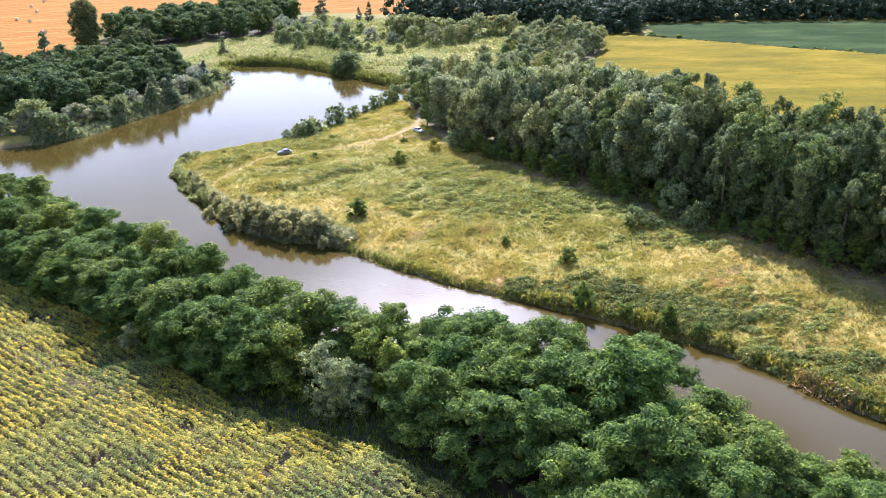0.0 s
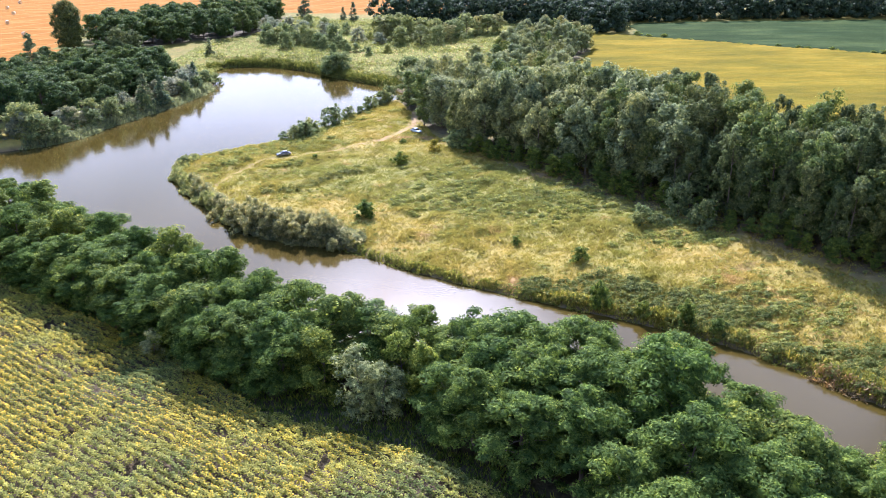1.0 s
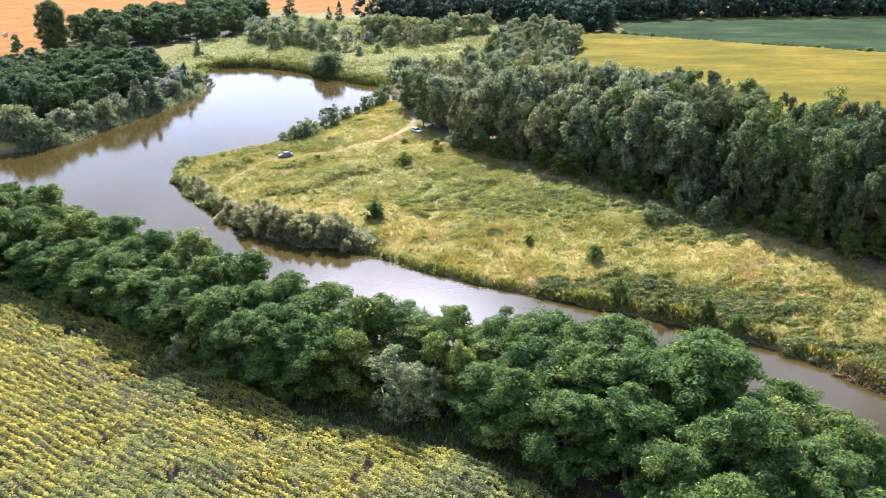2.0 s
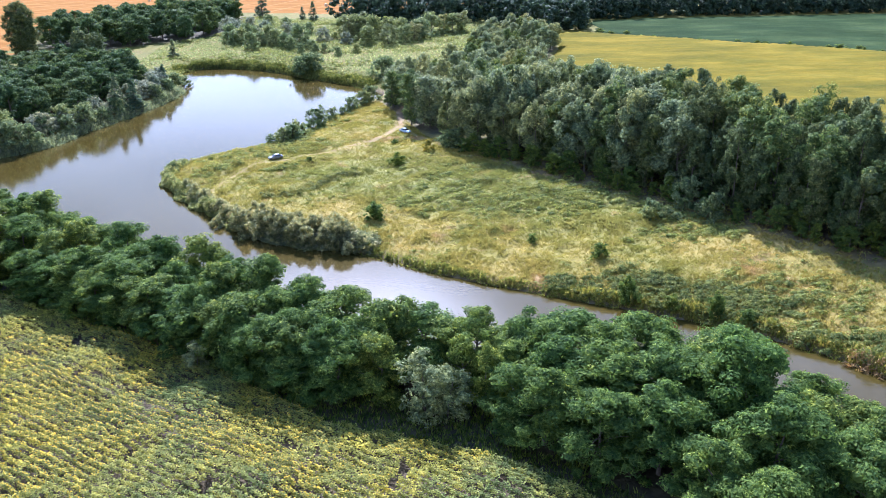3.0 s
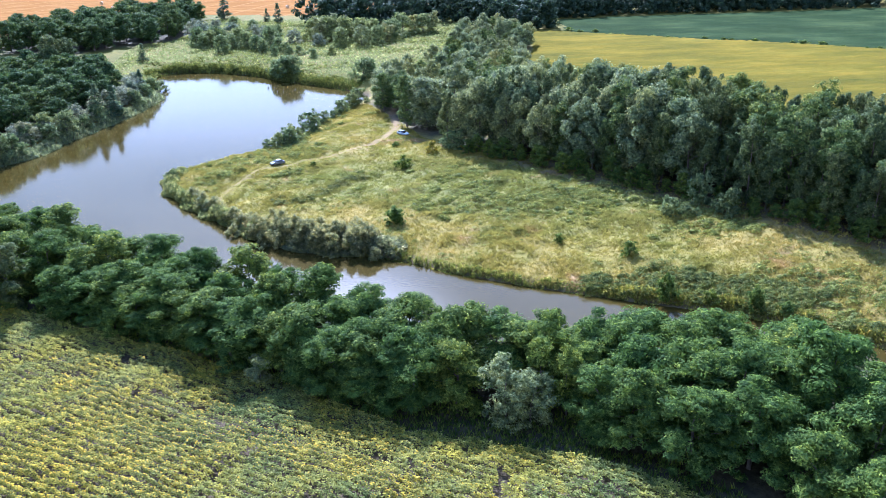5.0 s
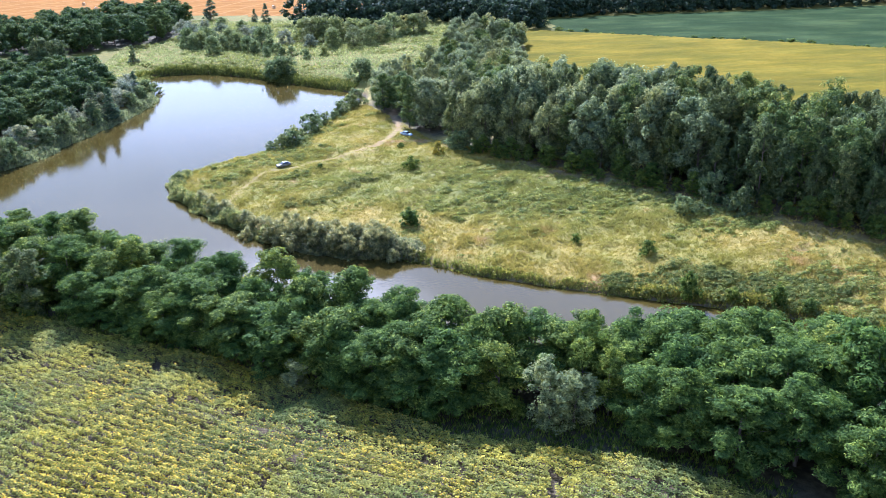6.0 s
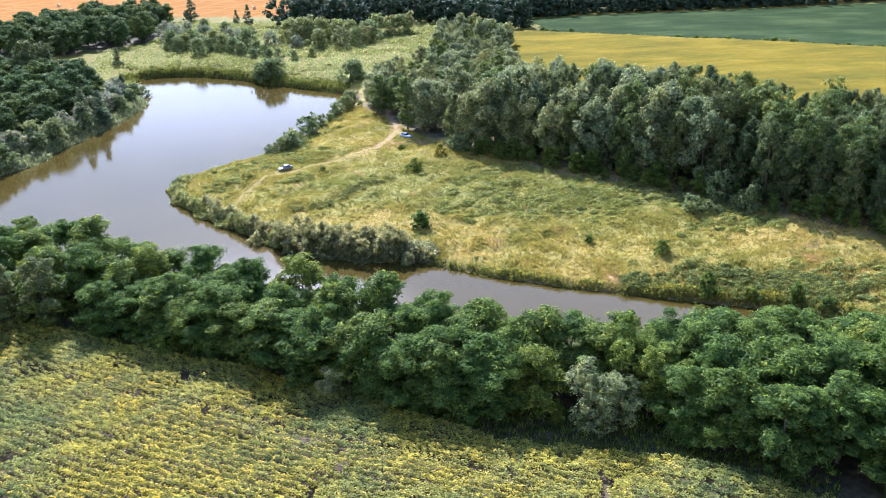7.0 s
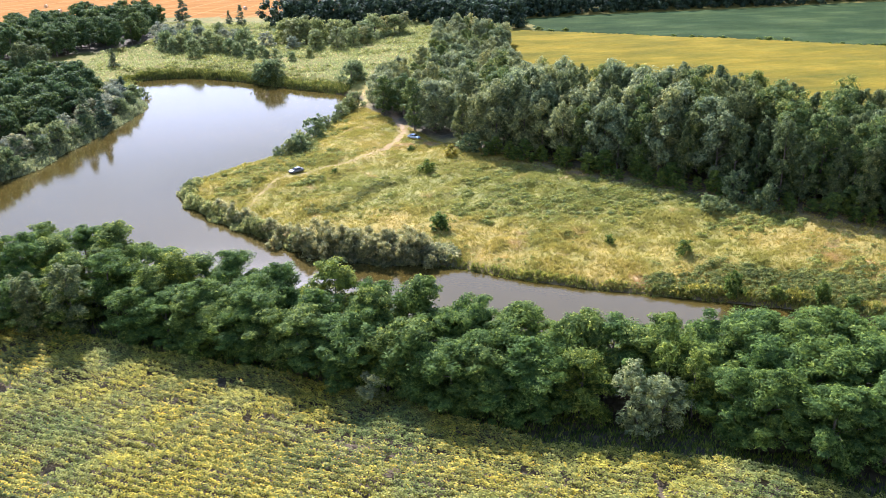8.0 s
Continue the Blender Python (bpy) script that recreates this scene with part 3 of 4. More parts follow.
def crown_arrays(seed, shape, h, base, rad, lobes, lobe_r, per, leaf, narrow=0.55, flat=0.72, boughs=9, core=0.3):
    """A crown: leaves in tufts, tufts round boughs, boughs that fill an uneven outline, with gaps between them."""
    r = np.random.default_rng(seed)
    if shape == "cone":
        u = r.uniform(0, 1, lobes) ** 1.3
        a = r.uniform(0, 2 * np.pi, lobes)
        lr = lobe_r * r.uniform(0.65, 1.35, lobes) * (0.5 + 0.5 * envelope(shape, u))
        d = np.maximum(rad * envelope(shape, u) * r.uniform(0.5, 1.1, lobes) - lr * 0.5, 0)
        c = np.stack([np.cos(a) * d, np.sin(a) * d, base + (h - base - lr * flat) * u], 1)
    else:
        tall = {"column": 1.35, "bush": 0.8}.get(shape, 0.85)
        bu = np.linspace(0.05 if shape == "bush" else 0.14, 1.0, boughs)
        ba = np.arange(boughs) * 2.4 + r.uniform(-0.5, 0.5, boughs) + seed
        br = rad * r.uniform(0.36, 0.58, boughs) * (1.1 - 0.25 * bu)
        bd = np.maximum(rad * envelope(shape, bu * 0.94) * r.uniform(0.8, 1.15, boughs) - br * 0.8, 0)
        top = h - br * tall
        bz = np.minimum(base + (h - base) * bu - br * tall * 0.4, top)
        bz[-1] = top[-1]
        pick = np.repeat(np.arange(boughs), int(np.ceil(lobes / boughs)))[:lobes]
        way = unit(r.normal(size=(lobes, 3)) + [0, 0, 0.25])
        lr = lobe_r * r.uniform(0.6, 1.3, lobes)
        c = np.stack([np.cos(ba) * bd, np.sin(ba) * bd, bz], 1)[pick] + way * (br[pick] * r.uniform(0.6, 1.22, lobes) - lr * 0.4)[:, None] * [1, 1, tall]
        c[:, 2] = np.maximum(c[:, 2], base * 0.4 + 0.1)
    way = unit(r.normal(size=(lobes, per, 3)) + [0, 0, 0.5])
    p = c[:, None] + way * lr[:, None, None] * (0.45 + 0.75 * r.uniform(0, 1, (lobes, per, 1)) ** 0.7) * np.concatenate([r.uniform(0.6, 1.45, (lobes, 1, 2)), np.full((lobes, 1, 1), flat)], 2)
    n = unit(way * 0.95 + unit(r.normal(size=way.shape)) * 0.5 + [0, 0, 0.4])
    size = leaf * r.uniform(0.6, 1.4, lobes * per)
    v, tri = slim(p.reshape(-1, 3), n.reshape(-1, 3), size, size * narrow, r)
    # solid lumps hidden inside tufts and boughs, added to block light and darken the crown
    iv, jf = ico()
    if shape == "cone":
        return joined([(v, tri)] + [(iv * lr[k] * 0.5 * np.array([1, 1, flat]) + c[k], jf) for k in range(lobes)])
    bc = np.stack([np.cos(ba) * bd, np.sin(ba) * bd, bz], 1)
    tuft_cores = [(iv * lr[k] * 0.22 * np.array([1, 1, flat]) * r.uniform(0.7, 1.15, (len(iv), 1)) + c[k], jf) for k in range(lobes)]
    return joined([(v, tri)] + tuft_cores + [(iv * br[k] * core * np.array([1, 1, tall]) * r.uniform(0.8, 1.1, (len(iv), 1)) + bc[k], jf) for k in range(boughs)])


def trunk_arrays(seed, h, base, rad, thick, limbs=5):
    r = np.random.default_rng(seed + 99)
    top = np.array([r.normal(0, 0.25), r.normal(0, 0.25), h * 0.86])
    bend = np.array([r.normal(0, 0.2), r.normal(0, 0.2), h * 0.4])
    spine = [np.array([0, 0, -0.4]), np.array([0, 0, 0.3]), bend, top]
    parts = [tube(spine, [thick * 1.35, thick, thick * 0.65, thick * 0.12], 8)]
    for k in range(limbs):
        a, z = r.uniform(0, 6.28), base + (h - base) * r.uniform(0.05, 0.6)
        s = np.array([bend[0] * z / h, bend[1] * z / h, z])
        reach = rad * r.uniform(0.5, 0.8)
        e = s + [np.cos(a) * reach, np.sin(a) * reach, reach * r.uniform(0.4, 0.9)]
        parts.append(tube([s, (s + e) / 2 + [0, 0, 0.3], e], [thick * 0.4, thick * 0.26, thick * 0.06], 5))
    return joined(parts)


def part(name, mesh, parent, label=""):
    ob = new(name, mesh)
    ob.parent = parent
    return tagged(ob, label) if label else ob


class Kind:
    """A kind of plant in a few variants; plant() sets one more of it."""

    def __init__(self, name, label, category, group, mat, variants, **shape):
        self.made, self.used, self.turn, self.h = [], [], 0, shape["h"]
        thick, limbs = shape.pop("thick"), shape.pop("limbs", 5)
        for k in range(variants):
            seed = shape.pop("seed", 1)
            root = tagged(new(name), label, category, group)
            v, f = crown_arrays(seed + k, **shape)
            part("crown", mesh_of("crown", v, f, [mat]), root)
            v, f = trunk_arrays(seed + k, shape["h"], shape["base"], shape["rad"], thick, limbs)
            part("trunk", mesh_of("trunk", v, f, [BARK]), root)
            self.made.append(root)
            shape["seed"] = seed
        self.fresh = list(self.made)

    def plant(self, x, y, height, wide=1.0, z=None, lean=0.0):
        k = self.turn % len(self.made)
        self.turn += 1
        s = height / self.h
        z = float(ground_height(x, y)[0]) - 0.08 if z is None else z
        m = pose(x, y, z, rng.normal(0, lean), rng.normal(0, lean), rng.uniform(0, 360)) @ Matrix.Diagonal((s * wide, s * wide, s, 1))
        ob = self.made[k]
        if ob in self.fresh:
            self.fresh.remove(ob)
        else:
            ob = copy_thing(ob, m)
        ob.matrix_basis = m
        return ob


def scatter(poly, gap, seed):
    """Places within an outline, about gap metres apart."""
    r = np.random.default_rng(seed)
    p = np.asarray(poly, float)
    lo, hi = p.min(0), p.max(0)
    X, Y = np.meshgrid(np.arange(lo[0], hi[0], gap), np.arange(lo[1], hi[1], gap * 0.88))
    X[1::2] += gap / 2
    q = np.c_[X.ravel(), Y.ravel()] + r.uniform(-0.3, 0.3, (X.size, 2)) * gap
    return q[inside(q, p)]


robinia = Kind("robinia", "dense green robinia tree with feathery leaf tufts", "tree", "trees of the river belt", ROBINIA, 4,
               seed=11, shape="round", h=13.5, base=1.2, rad=4.9, lobes=125, lobe_r=1.0, per=150, leaf=0.38, narrow=0.45, flat=0.55, boughs=13, thick=0.24)
maple = Kind("maple", "bright green leafy maple tree in the river belt", "tree", "trees of the river belt", MAPLE, 3,
             seed=31, shape="round", h=13.5, base=1.0, rad=4.2, lobes=115, lobe_r=0.92, per=130, leaf=0.32, narrow=0.7, flat=0.65, boughs=12, thick=0.22)
young = Kind("maple", "young maple tree with yellow-green leaves in the river belt", "tree", "trees of the river belt", YOUNG, 2,
             seed=41, shape="round", h=12.0, base=1.0, rad=3.4, lobes=80, lobe_r=0.85, per=60, leaf=0.36, narrow=0.7, flat=0.8, boughs=12, thick=0.16)
silver = Kind("silver_willow", "pale silvery willow tree at the field's edge", "tree", "willows", SILVER, 2,
              seed=51, shape="column", h=12.0, base=0.8, rad=3.4, lobes=110, lobe_r=0.75, per=56, leaf=0.36, narrow=0.5, boughs=12, thick=0.18)
poplar = Kind("poplar", "tall grey-green poplar tree in a dense wood", "tree", "trees of the tall wood", POPLAR, 5,
              seed=71, shape="column", h=24.0, base=1.2, rad=4.3, lobes=130, lobe_r=1.0, per=100, leaf=0.42, narrow=0.7, flat=1.0, boughs=16, thick=0.3)
lime = Kind("lime_tree", "fresh green lime tree among poplars", "tree", "trees of the tall wood", LIME, 3,
            seed=81, shape="round", h=19.0, base=1.0, rad=4.6, lobes=110, lobe_r=1.05, per=96, leaf=0.42, narrow=0.65, flat=0.8, boughs=15, thick=0.28)
oak = Kind("oak", "dark green round-crowned oak tree", "tree", "trees of the pond wood", OAK, 4,
           seed=91, shape="round", h=16.0, base=2.0, rad=6.2, lobes=110, lobe_r=1.25, per=70, leaf=0.6, boughs=12, narrow=0.75, thick=0.32)
aspen = Kind("aspen", "light green aspen tree in the grove", "tree", "trees of the grove", ASPEN, 4,
             seed=111, shape="round", h=15.0, base=1.5, rad=4.6, lobes=90, lobe_r=1.1, per=90, leaf=0.45, narrow=0.7, flat=1.0, boughs=11, thick=0.24)
grey_willow = Kind("grey_willow", "rounded grey-green willow on damp grass", "tree", "willows", WILLOW, 3,
                   seed=131, shape="bush", h=7.0, base=0.3, rad=4.4, lobes=70, lobe_r=0.95, per=30, leaf=0.62, narrow=0.5, boughs=14, core=0.4, thick=0.2)
spruce = Kind("spruce", "dark pointed spruce tree", "tree", "conifers", SPRUCE, 2,
              seed=151, shape="cone", h=14.0, base=0.8, rad=3.4, lobes=75, lobe_r=0.95, per=40, leaf=0.66, narrow=0.4, flat=0.5, thick=0.22)
shrub = Kind("shrub", "low dark green shrub in the meadow grass", "shrub", "shrubs", MAPLE, 3,
             seed=171, shape="bush", h=3.0, base=0.1, rad=2.3, lobes=44, lobe_r=0.55, per=40, leaf=0.32, narrow=0.65, boughs=11, core=0.45, thick=0.07, limbs=3)
shore_willow = Kind("willow_shrub", "fresh green willow shrub at the water's edge", "shrub", "shore shrubs", WILLOW, 3,
                    seed=191, shape="bush", h=4.0, base=0.1, rad=2.6, lobes=50, lobe_r=0.6, per=40, leaf=0.36, narrow=0.5, boughs=12, core=0.45, thick=0.08, limbs=3)

# the belt between field and river: (x, y, height of its top)
BACK_ROW = [(-108, 172, 13), (-99, 164, 15), (-91, 156, 17.5), (-83, 149, 15), (-76, 145, 14), (-70, 138, 16.5), (-62, 133, 15.5), (-54, 127, 17.5), (-47, 121, 16),
            (-42, 115, 18.5), (-35, 110, 17), (-29, 106, 16.5), (-21, 101, 17.5), (-10, 97, 16.5), (-14, 97, 15.5), (-6, 92, 14), (-2, 97, 15.5), (5, 95, 16.5), (13, 91, 17.5), (22, 85, 17)]
MID_ROW = [(-118, 165, 16), (-108, 156, 17), (-98, 148, 16), (-92, 146, 16), (-84, 138, 15), (-76, 131, 15), (-68, 126, 15.5), (-60, 119, 14.5), (-52, 114, 15.5), (-45, 107, 16),
           (-37, 102, 15.5), (-30, 98, 15.5), (-24, 95, 15), (0, 88, 17), (6, 84, 17.5), (12, 82, 17.5), (-3, 82, 15.5), (3, 77, 15.5), (10, 75, 16.5)]
FRONT_ROW = [(-116, 150, 14), (-106, 145, 14.5), (-86, 137, 14), (-77, 131, 14.5), (-68, 125, 14), (-60, 118, 14.5), (-52, 113, 14.5), (-44, 106, 14.5), (-36, 100, 15), (-29, 97, 14.5), (-97, 142, 14), (-81, 134, 14), (-72.5, 128, 13.5), (-64, 121.5, 14), (-56, 115.5, 14), (-48, 109.5, 14), (-40, 103, 14.5), (-32.5, 98.5, 14)]
FILL_ROW = [(-103, 158, 15.5), (-90, 150, 15), (-80, 141, 16), (-66, 131, 15), (-57, 122, 15), (-49, 118, 16.5), (-40, 109, 16.5), (-33, 103, 16), (-26, 99, 16), (-17, 99, 16), (8, 90, 17), (17, 80, 18), (15, 86, 17), (0, 92, 16.5), (-6, 85, 14.5), (-113, 160, 15), (24, 66, 16), (35, 74, 13)]
RIGHT_ROW = [(21, 77, 22), (20, 67, 19), (27, 72, 16), (31, 79, 14), (33, 67, 16.5), (28, 62, 17), (40, 60, 16), (38, 52, 17), (16, 60, 16), (48, 52, 14), (13, 67, 15), (37, 67, 13.5), (43, 66.5, 13.5), (49, 64, 13.5), (56, 59, 13), (26, 91, 15)]
for n, (x, y, top) in enumerate(BACK_ROW + MID_ROW + FRONT_ROW + FILL_ROW + RIGHT_ROW):
    kind = maple if n % 5 in (2, 4) and not -4 < x < 16 else robinia
    if (x, y, top) in FRONT_ROW:
        x, y, top = x - 0.9, y - 1.2, top - float(np.interp(x, [-85, -50], [1.0, 0.0]))
    g = float(ground_height(x, y)[0])
    kind.plant(x, y, top - g + 0.4, rng.uniform(1.1, 1.35) * (13.5 / (top - g)) ** 0.6, lean=2)
for x, y, top in [(-9.5, 89, 15.5), (-12, 92, 16), (-50, 116, 17), (-101, 146, 15)]:
    young.plant(x, y, top - float(ground_height(x, y)[0]), 0.95, lean=2)
for x, y, top in [(-18, 89, 15), (-15, 88, 13.5), (-52, 105, 10)]:
    silver.plant(x, y, top - float(ground_height(x, y)[0]), 1.35, lean=2)

for x, y, top in [(-98, 139, 18), (-104, 141, 16.5), (-112, 145, 15.5)]:
    poplar.plant(x, y, top - float(ground_height(x, y)[0]), 1.35, lean=2)

for n, (x, y) in enumerate(scatter(RIGHT_WOOD, 5.7, 3)):
    edge = line_distance(np.array([[x, y]]), np.asarray(RIGHT_WOOD[:7], float))[0][0]
    (aspen if n % 5 < np.interp(x, [20, 60], [3.6, 0.0]) else lime if n % 3 == 1 else poplar).plant(x, y, rng.uniform(17, 24.5) * (0.76 + 0.24 * min(edge / 10, 1)) + 2.0 * (x > 40), rng.uniform(0.8, 1.05), lean=1.5)
for x, y in smooth_line([(8, 226), (19, 214), (31, 199), (42, 184), (54, 168), (66, 152), (78, 137), (94, 116)], per=6):
    maple.plant(x - 1.5 + rng.normal(0, 1.6), y - 1.3 + rng.normal(0, 1.6), rng.uniform(3.0, 7.0), rng.uniform(1.0, 1.5), lean=3)
for x, y, h in [(50.8, 168.2, 8.4), (53.7, 160.2, 7.4), (69.9, 154.9, 8.4), (85.3, 156.4, 10.4)]:
    shore_willow.plant(x, y, h, 0.72)
for x, y, h in [(41, 163.5, 4.4), (39.5, 161.5, 3.2), (44, 161.5, 3.0), (46, 160, 2.2), (1, 231, 7)]:
    shore_willow.plant(x, y, h)
for n, (x, y) in enumerate(scatter(GROVE, 10.2, 5)):
    (aspen if n % 3 else silver if n % 9 == 0 and y > 300 else lime).plant(x, y, float(np.interp(y, [250, 290, 340, 390, 470], [20, 18, 14, 14.5, 14])) * rng.uniform(0.62, 1.05), rng.uniform(0.95, 1.2))
for x, y in scatter(LEFT_WOOD, 10.4, 7):
    shore = line_distance(np.array([[x, y]]), SHORE, True)[0][0]
    if shore > 10:
        oak.plant(x, y, rng.uniform(0.85, 1.15) * float(np.interp(x, [-205, -150], [9.5, 14])) * min(1.0, 0.55 + shore / 50), rng.uniform(1.0, 1.3))
for x, y in scatter(FAR_LEFT_WOOD, 13.5, 9):
    oak.plant(x, y, rng.uniform(14, 18), rng.uniform(1.0, 1.2))
for x, y, h in [(-208, 440, 28), (-205, 443, 25), (-211, 443, 26), (-209, 445, 27), (-206, 439, 24), (-212, 440, 23)]:
    poplar.plant(x, y, h, 1.15)
for x, y, h in [(-150, 362, 23), (-146, 367, 20), (-154, 366, 21), (-149, 357, 18)]:
    poplar.plant(x, y, h, 1.25)
for x, y, h in [(-202, 340, 24), (-178, 335, 23), (-102, 607, 19), (-121, 304, 13), (-116, 308, 12), (-113, 345, 10), (-126, 421, 9), (-62, 575, 13), (-70, 580, 9)]:
    spruce.plant(x, y, h, 1.15 if h > 20 else 1.4)
for x, y, h in [(-146, 258, 11), (-140, 254, 9), (-136, 258, 7), (-136, 268, 7), (-130, 274, 6), (-127, 284, 8), (-123, 291, 5), (-120, 301, 6), (-116, 312, 5), (-112, 326, 6), (-110, 338, 6), (-150, 262, 9), (-155, 252, 6), (-20, 470, 12), (-12, 466, 11), (-4, 474, 10), (8, 470, 10), (16, 486, 11), (30, 492, 10), (-30, 474, 12), (-38, 480, 11), (-2, 452, 9), (-24, 448, 9), (-70, 442, 7), (-76, 452, 8), (-84, 452, 7), (-96, 462, 8), (-104, 470, 9), (-92, 478, 7), (-58, 440, 6), (-54, 430, 5), (-30, 420, 4), (-38, 500, 8), (-60, 500, 6), (-76, 520, 7), (-90, 540, 7), (-132, 279, 8.5), (-121, 300, 6), (-54, 375, 9.5), (-50, 377, 8.5), (-58, 379, 7.5), (-18, 353, 9), (-15, 355, 8), (-8, 322, 10), (-14, 318, 8), (-63, 455, 10), (-66, 436, 6), (-88, 440, 8), (-94, 470, 9), (-100, 458, 7),
                (-80, 462, 9), (-40, 412, 4), (-52, 424, 4), (-47, 424, 4), (-60, 425, 4), (-110, 352, 6), (-108, 360, 5), (-127, 366, 5)]:
    grey_willow.plant(x, y, h * (1.2 if y > 400 else 1.0), rng.uniform(0.8, 1.1))
osier = Kind("osier", "pale grey osier bush on the wooded shore", "shrub", "willows", OSIER, 3,
             seed=211, shape="bush", h=6.0, base=0.2, rad=3.6, lobes=60, lobe_r=0.85, per=36, leaf=0.5, narrow=0.45, boughs=13, core=0.4, thick=0.12, limbs=3)
for k, (x, y) in enumerate(smooth_line([(-150, 254), (-137, 262), (-130, 279), (-124, 298), (-117, 320), (-113, 340), (-117, 358)], per=4)):
    osier.plant(x - rng.uniform(0, 4), y + rng.normal(0, 1.5), rng.uniform(4, 8.5), rng.uniform(0.9, 1.3))
for x, y, h in [(-66, 470, 10), (-72, 486, 9), (-50, 468, 8), (-36, 452, 7), (-88, 500, 9), (-104, 484, 12), (-98, 512, 10), (-84, 466, 7), (-110, 500, 12)]:
    osier.plant(x, y, h, rng.uniform(0.8, 1.1))
for x, y, h in [(-35, 470, 14), (-28, 478, 15), (-12, 446, 12), (4, 460, 11), (24, 492, 12), (36, 497, 13)]:
    silver.plant(x, y, h, 1.5)
for x, y, h in [(-23.8, 174, 4.0), (23, 144.5, 2.8), (23.5, 127.2, 5.0), (37.5, 119.5, 4.6), (10.9, 155.5, 1.9), (-16.8, 216, 3.5), (-16.5, 238, 2.0), (-42.5, 222, 1.5), (31, 123.5, 2.4), (42, 116.5, 2.4)]:
    shrub.plant(x, y, h, 0.6 if h > 4 else 1.0)
for x, y, h in [(-53, 251, 5.4), (-48.5, 256, 6.2), (-43, 270, 8), (-38, 281, 5), (-34, 287, 3.5), (-31, 294, 6), (-57, 250, 3.6), (-83, 224, 3.4), (-50, 252, 6), (-27, 303, 6.5), (-24, 308, 7.5)]:
    shore_willow.plant(x, y, h, 0.95)

yellow_shrub = Kind("shrub", "yellowing shrub beside the wood's corner", "shrub", "shrubs", YELLOWING, 1,
                    seed=231, shape="bush", h=3.4, base=0.1, rad=2.2, lobes=44, lobe_r=0.55, per=40, leaf=0.32, narrow=0.65, boughs=11, core=0.4, thick=0.07, limbs=3)
yellow_shrub.plant(-6.3, 227.4, 3.6)

# the hedge between the golden and the green field
hedge = smooth_line([(122, 477), (160, 443), (222, 399), (272, 356), (332, 302)], per=9)
for x, y in hedge:
    if rng.uniform() < 0.75:
        shrub.plant(x + rng.normal(0, 2), y + rng.normal(0, 2), rng.uniform(0.8, 2.4), rng.uniform(1.6, 2.6), z=3.9)

# ---------------------------------------------------------------- low growth


def blades(base, height, width, lean, r, dry=None):
    """Grass: one slim triangle a blade, rooted at base."""
    a = r.uniform(0, 2 * np.pi, len(base))
    side = np.stack([np.cos(a), np.sin(a), 0 * a], 1) * (width / 2)[:, None]
    b = r.uniform(0, 2 * np.pi, len(base))
    tip = base + np.stack([np.cos(b) * lean, np.sin(b) * lean, height], 1)
    v = np.stack([base - side, base + side, tip], 1).reshape(-1, 3)
    return v, np.arange(len(v)).reshape(-1, 3)


def stuff(name, arrays, mat, label, category):
    v, f = arrays
    return tagged(new(name, mesh_of(name, v, f, [mat])), label, category, kind="stuff")


def random_points(lo, hi, count, r):
    return np.stack([r.uniform(lo[0], hi[0], count), r.uniform(lo[1], hi[1], count)], 1)


def on_ground(q):
    return np.c_[q, ground_height(q[:, 0], q[:, 1])]


MEADOW = MEADOW_SHORE[1:] + [(-20, 302), (-6, 246), (4, 233), (20, 222), (33, 208), (52, 184), (68, 164), (86, 141), (114, 104), (112, 66)]
r = np.random.default_rng(21)
q = random_points((-86, 58), (114, 304), 300000, r)
q = q[inside(q, MEADOW) & (~inside(q, WOOD_SHADE_STRIP) | (r.uniform(0, 1, len(q)) < 0.3))]
lush = value_noise(q[:, 0] / 3.2, q[:, 1] / 3.2, 11) * 0.6 + value_noise(q[:, 0] / 8.5, q[:, 1] / 8.5, 12) * 0.4
d_track = np.minimum(line_distance(q, TRACK)[0], line_distance(q, SPUR)[0] + 0.6)
d_shore = line_distance(q, SHORE, True)[0]
keep = (d_track > lush * np.interp(q[:, 1], [180, 220, 235, 255], [0.4, 0.6, 0.9, 2.4])) & (r.uniform(0, 1, len(q)) < 0.55 + 0.8 * (lush - 0.3))
q, lush, d_shore, d_track = q[keep], lush[keep], d_shore[keep], d_track[keep]
tall = (0.30 + 0.9 * np.clip(lush - 0.45, 0, 1)) * np.clip(d_track / 2, 0.6, 1) * r.uniform(0.7, 1.4, len(q))
root = np.repeat(on_ground(q), 4, 0) + np.c_[r.normal(0, 0.2, (len(q) * 4, 2)), np.zeros(len(q) * 4)]
hh = np.repeat(tall, 4) * r.uniform(0.7, 1.25, len(root))
stuff("meadow_grass", blades(root, hh, r.uniform(0.10, 0.26, len(root)) * (0.8 + hh), hh * r.uniform(0.3, 1.1, len(root)), r), GRASS, "rough tufts of seeding yellow-green meadow grass", "grass")

# leafy weeds in clumps among the grass
q = random_points((-80, 60), (110, 290), 9000, r)
q = q[inside(q, MEADOW) & (~inside(q, WOOD_SHADE_STRIP) | (r.uniform(0, 1, len(q)) < 0.3))]
patch = value_noise(q[:, 0] / 14, q[:, 1] / 10, 31)
q = q[(patch > 0.5) & (np.minimum(line_distance(q, TRACK)[0], line_distance(q, SPUR)[0]) > 3)]
p = np.repeat(on_ground(q), 22, 0)
way = unit(r.normal(size=p.shape) + [0, 0, 0.5])
spread = np.repeat(0.4 + 1.2 * r.uniform(0, 1, len(q)) ** 2.5, 22)[:, None]
p = p + way * spread * np.array([1.25, 0.9, 0.62]) + [0, 0, 0.25]
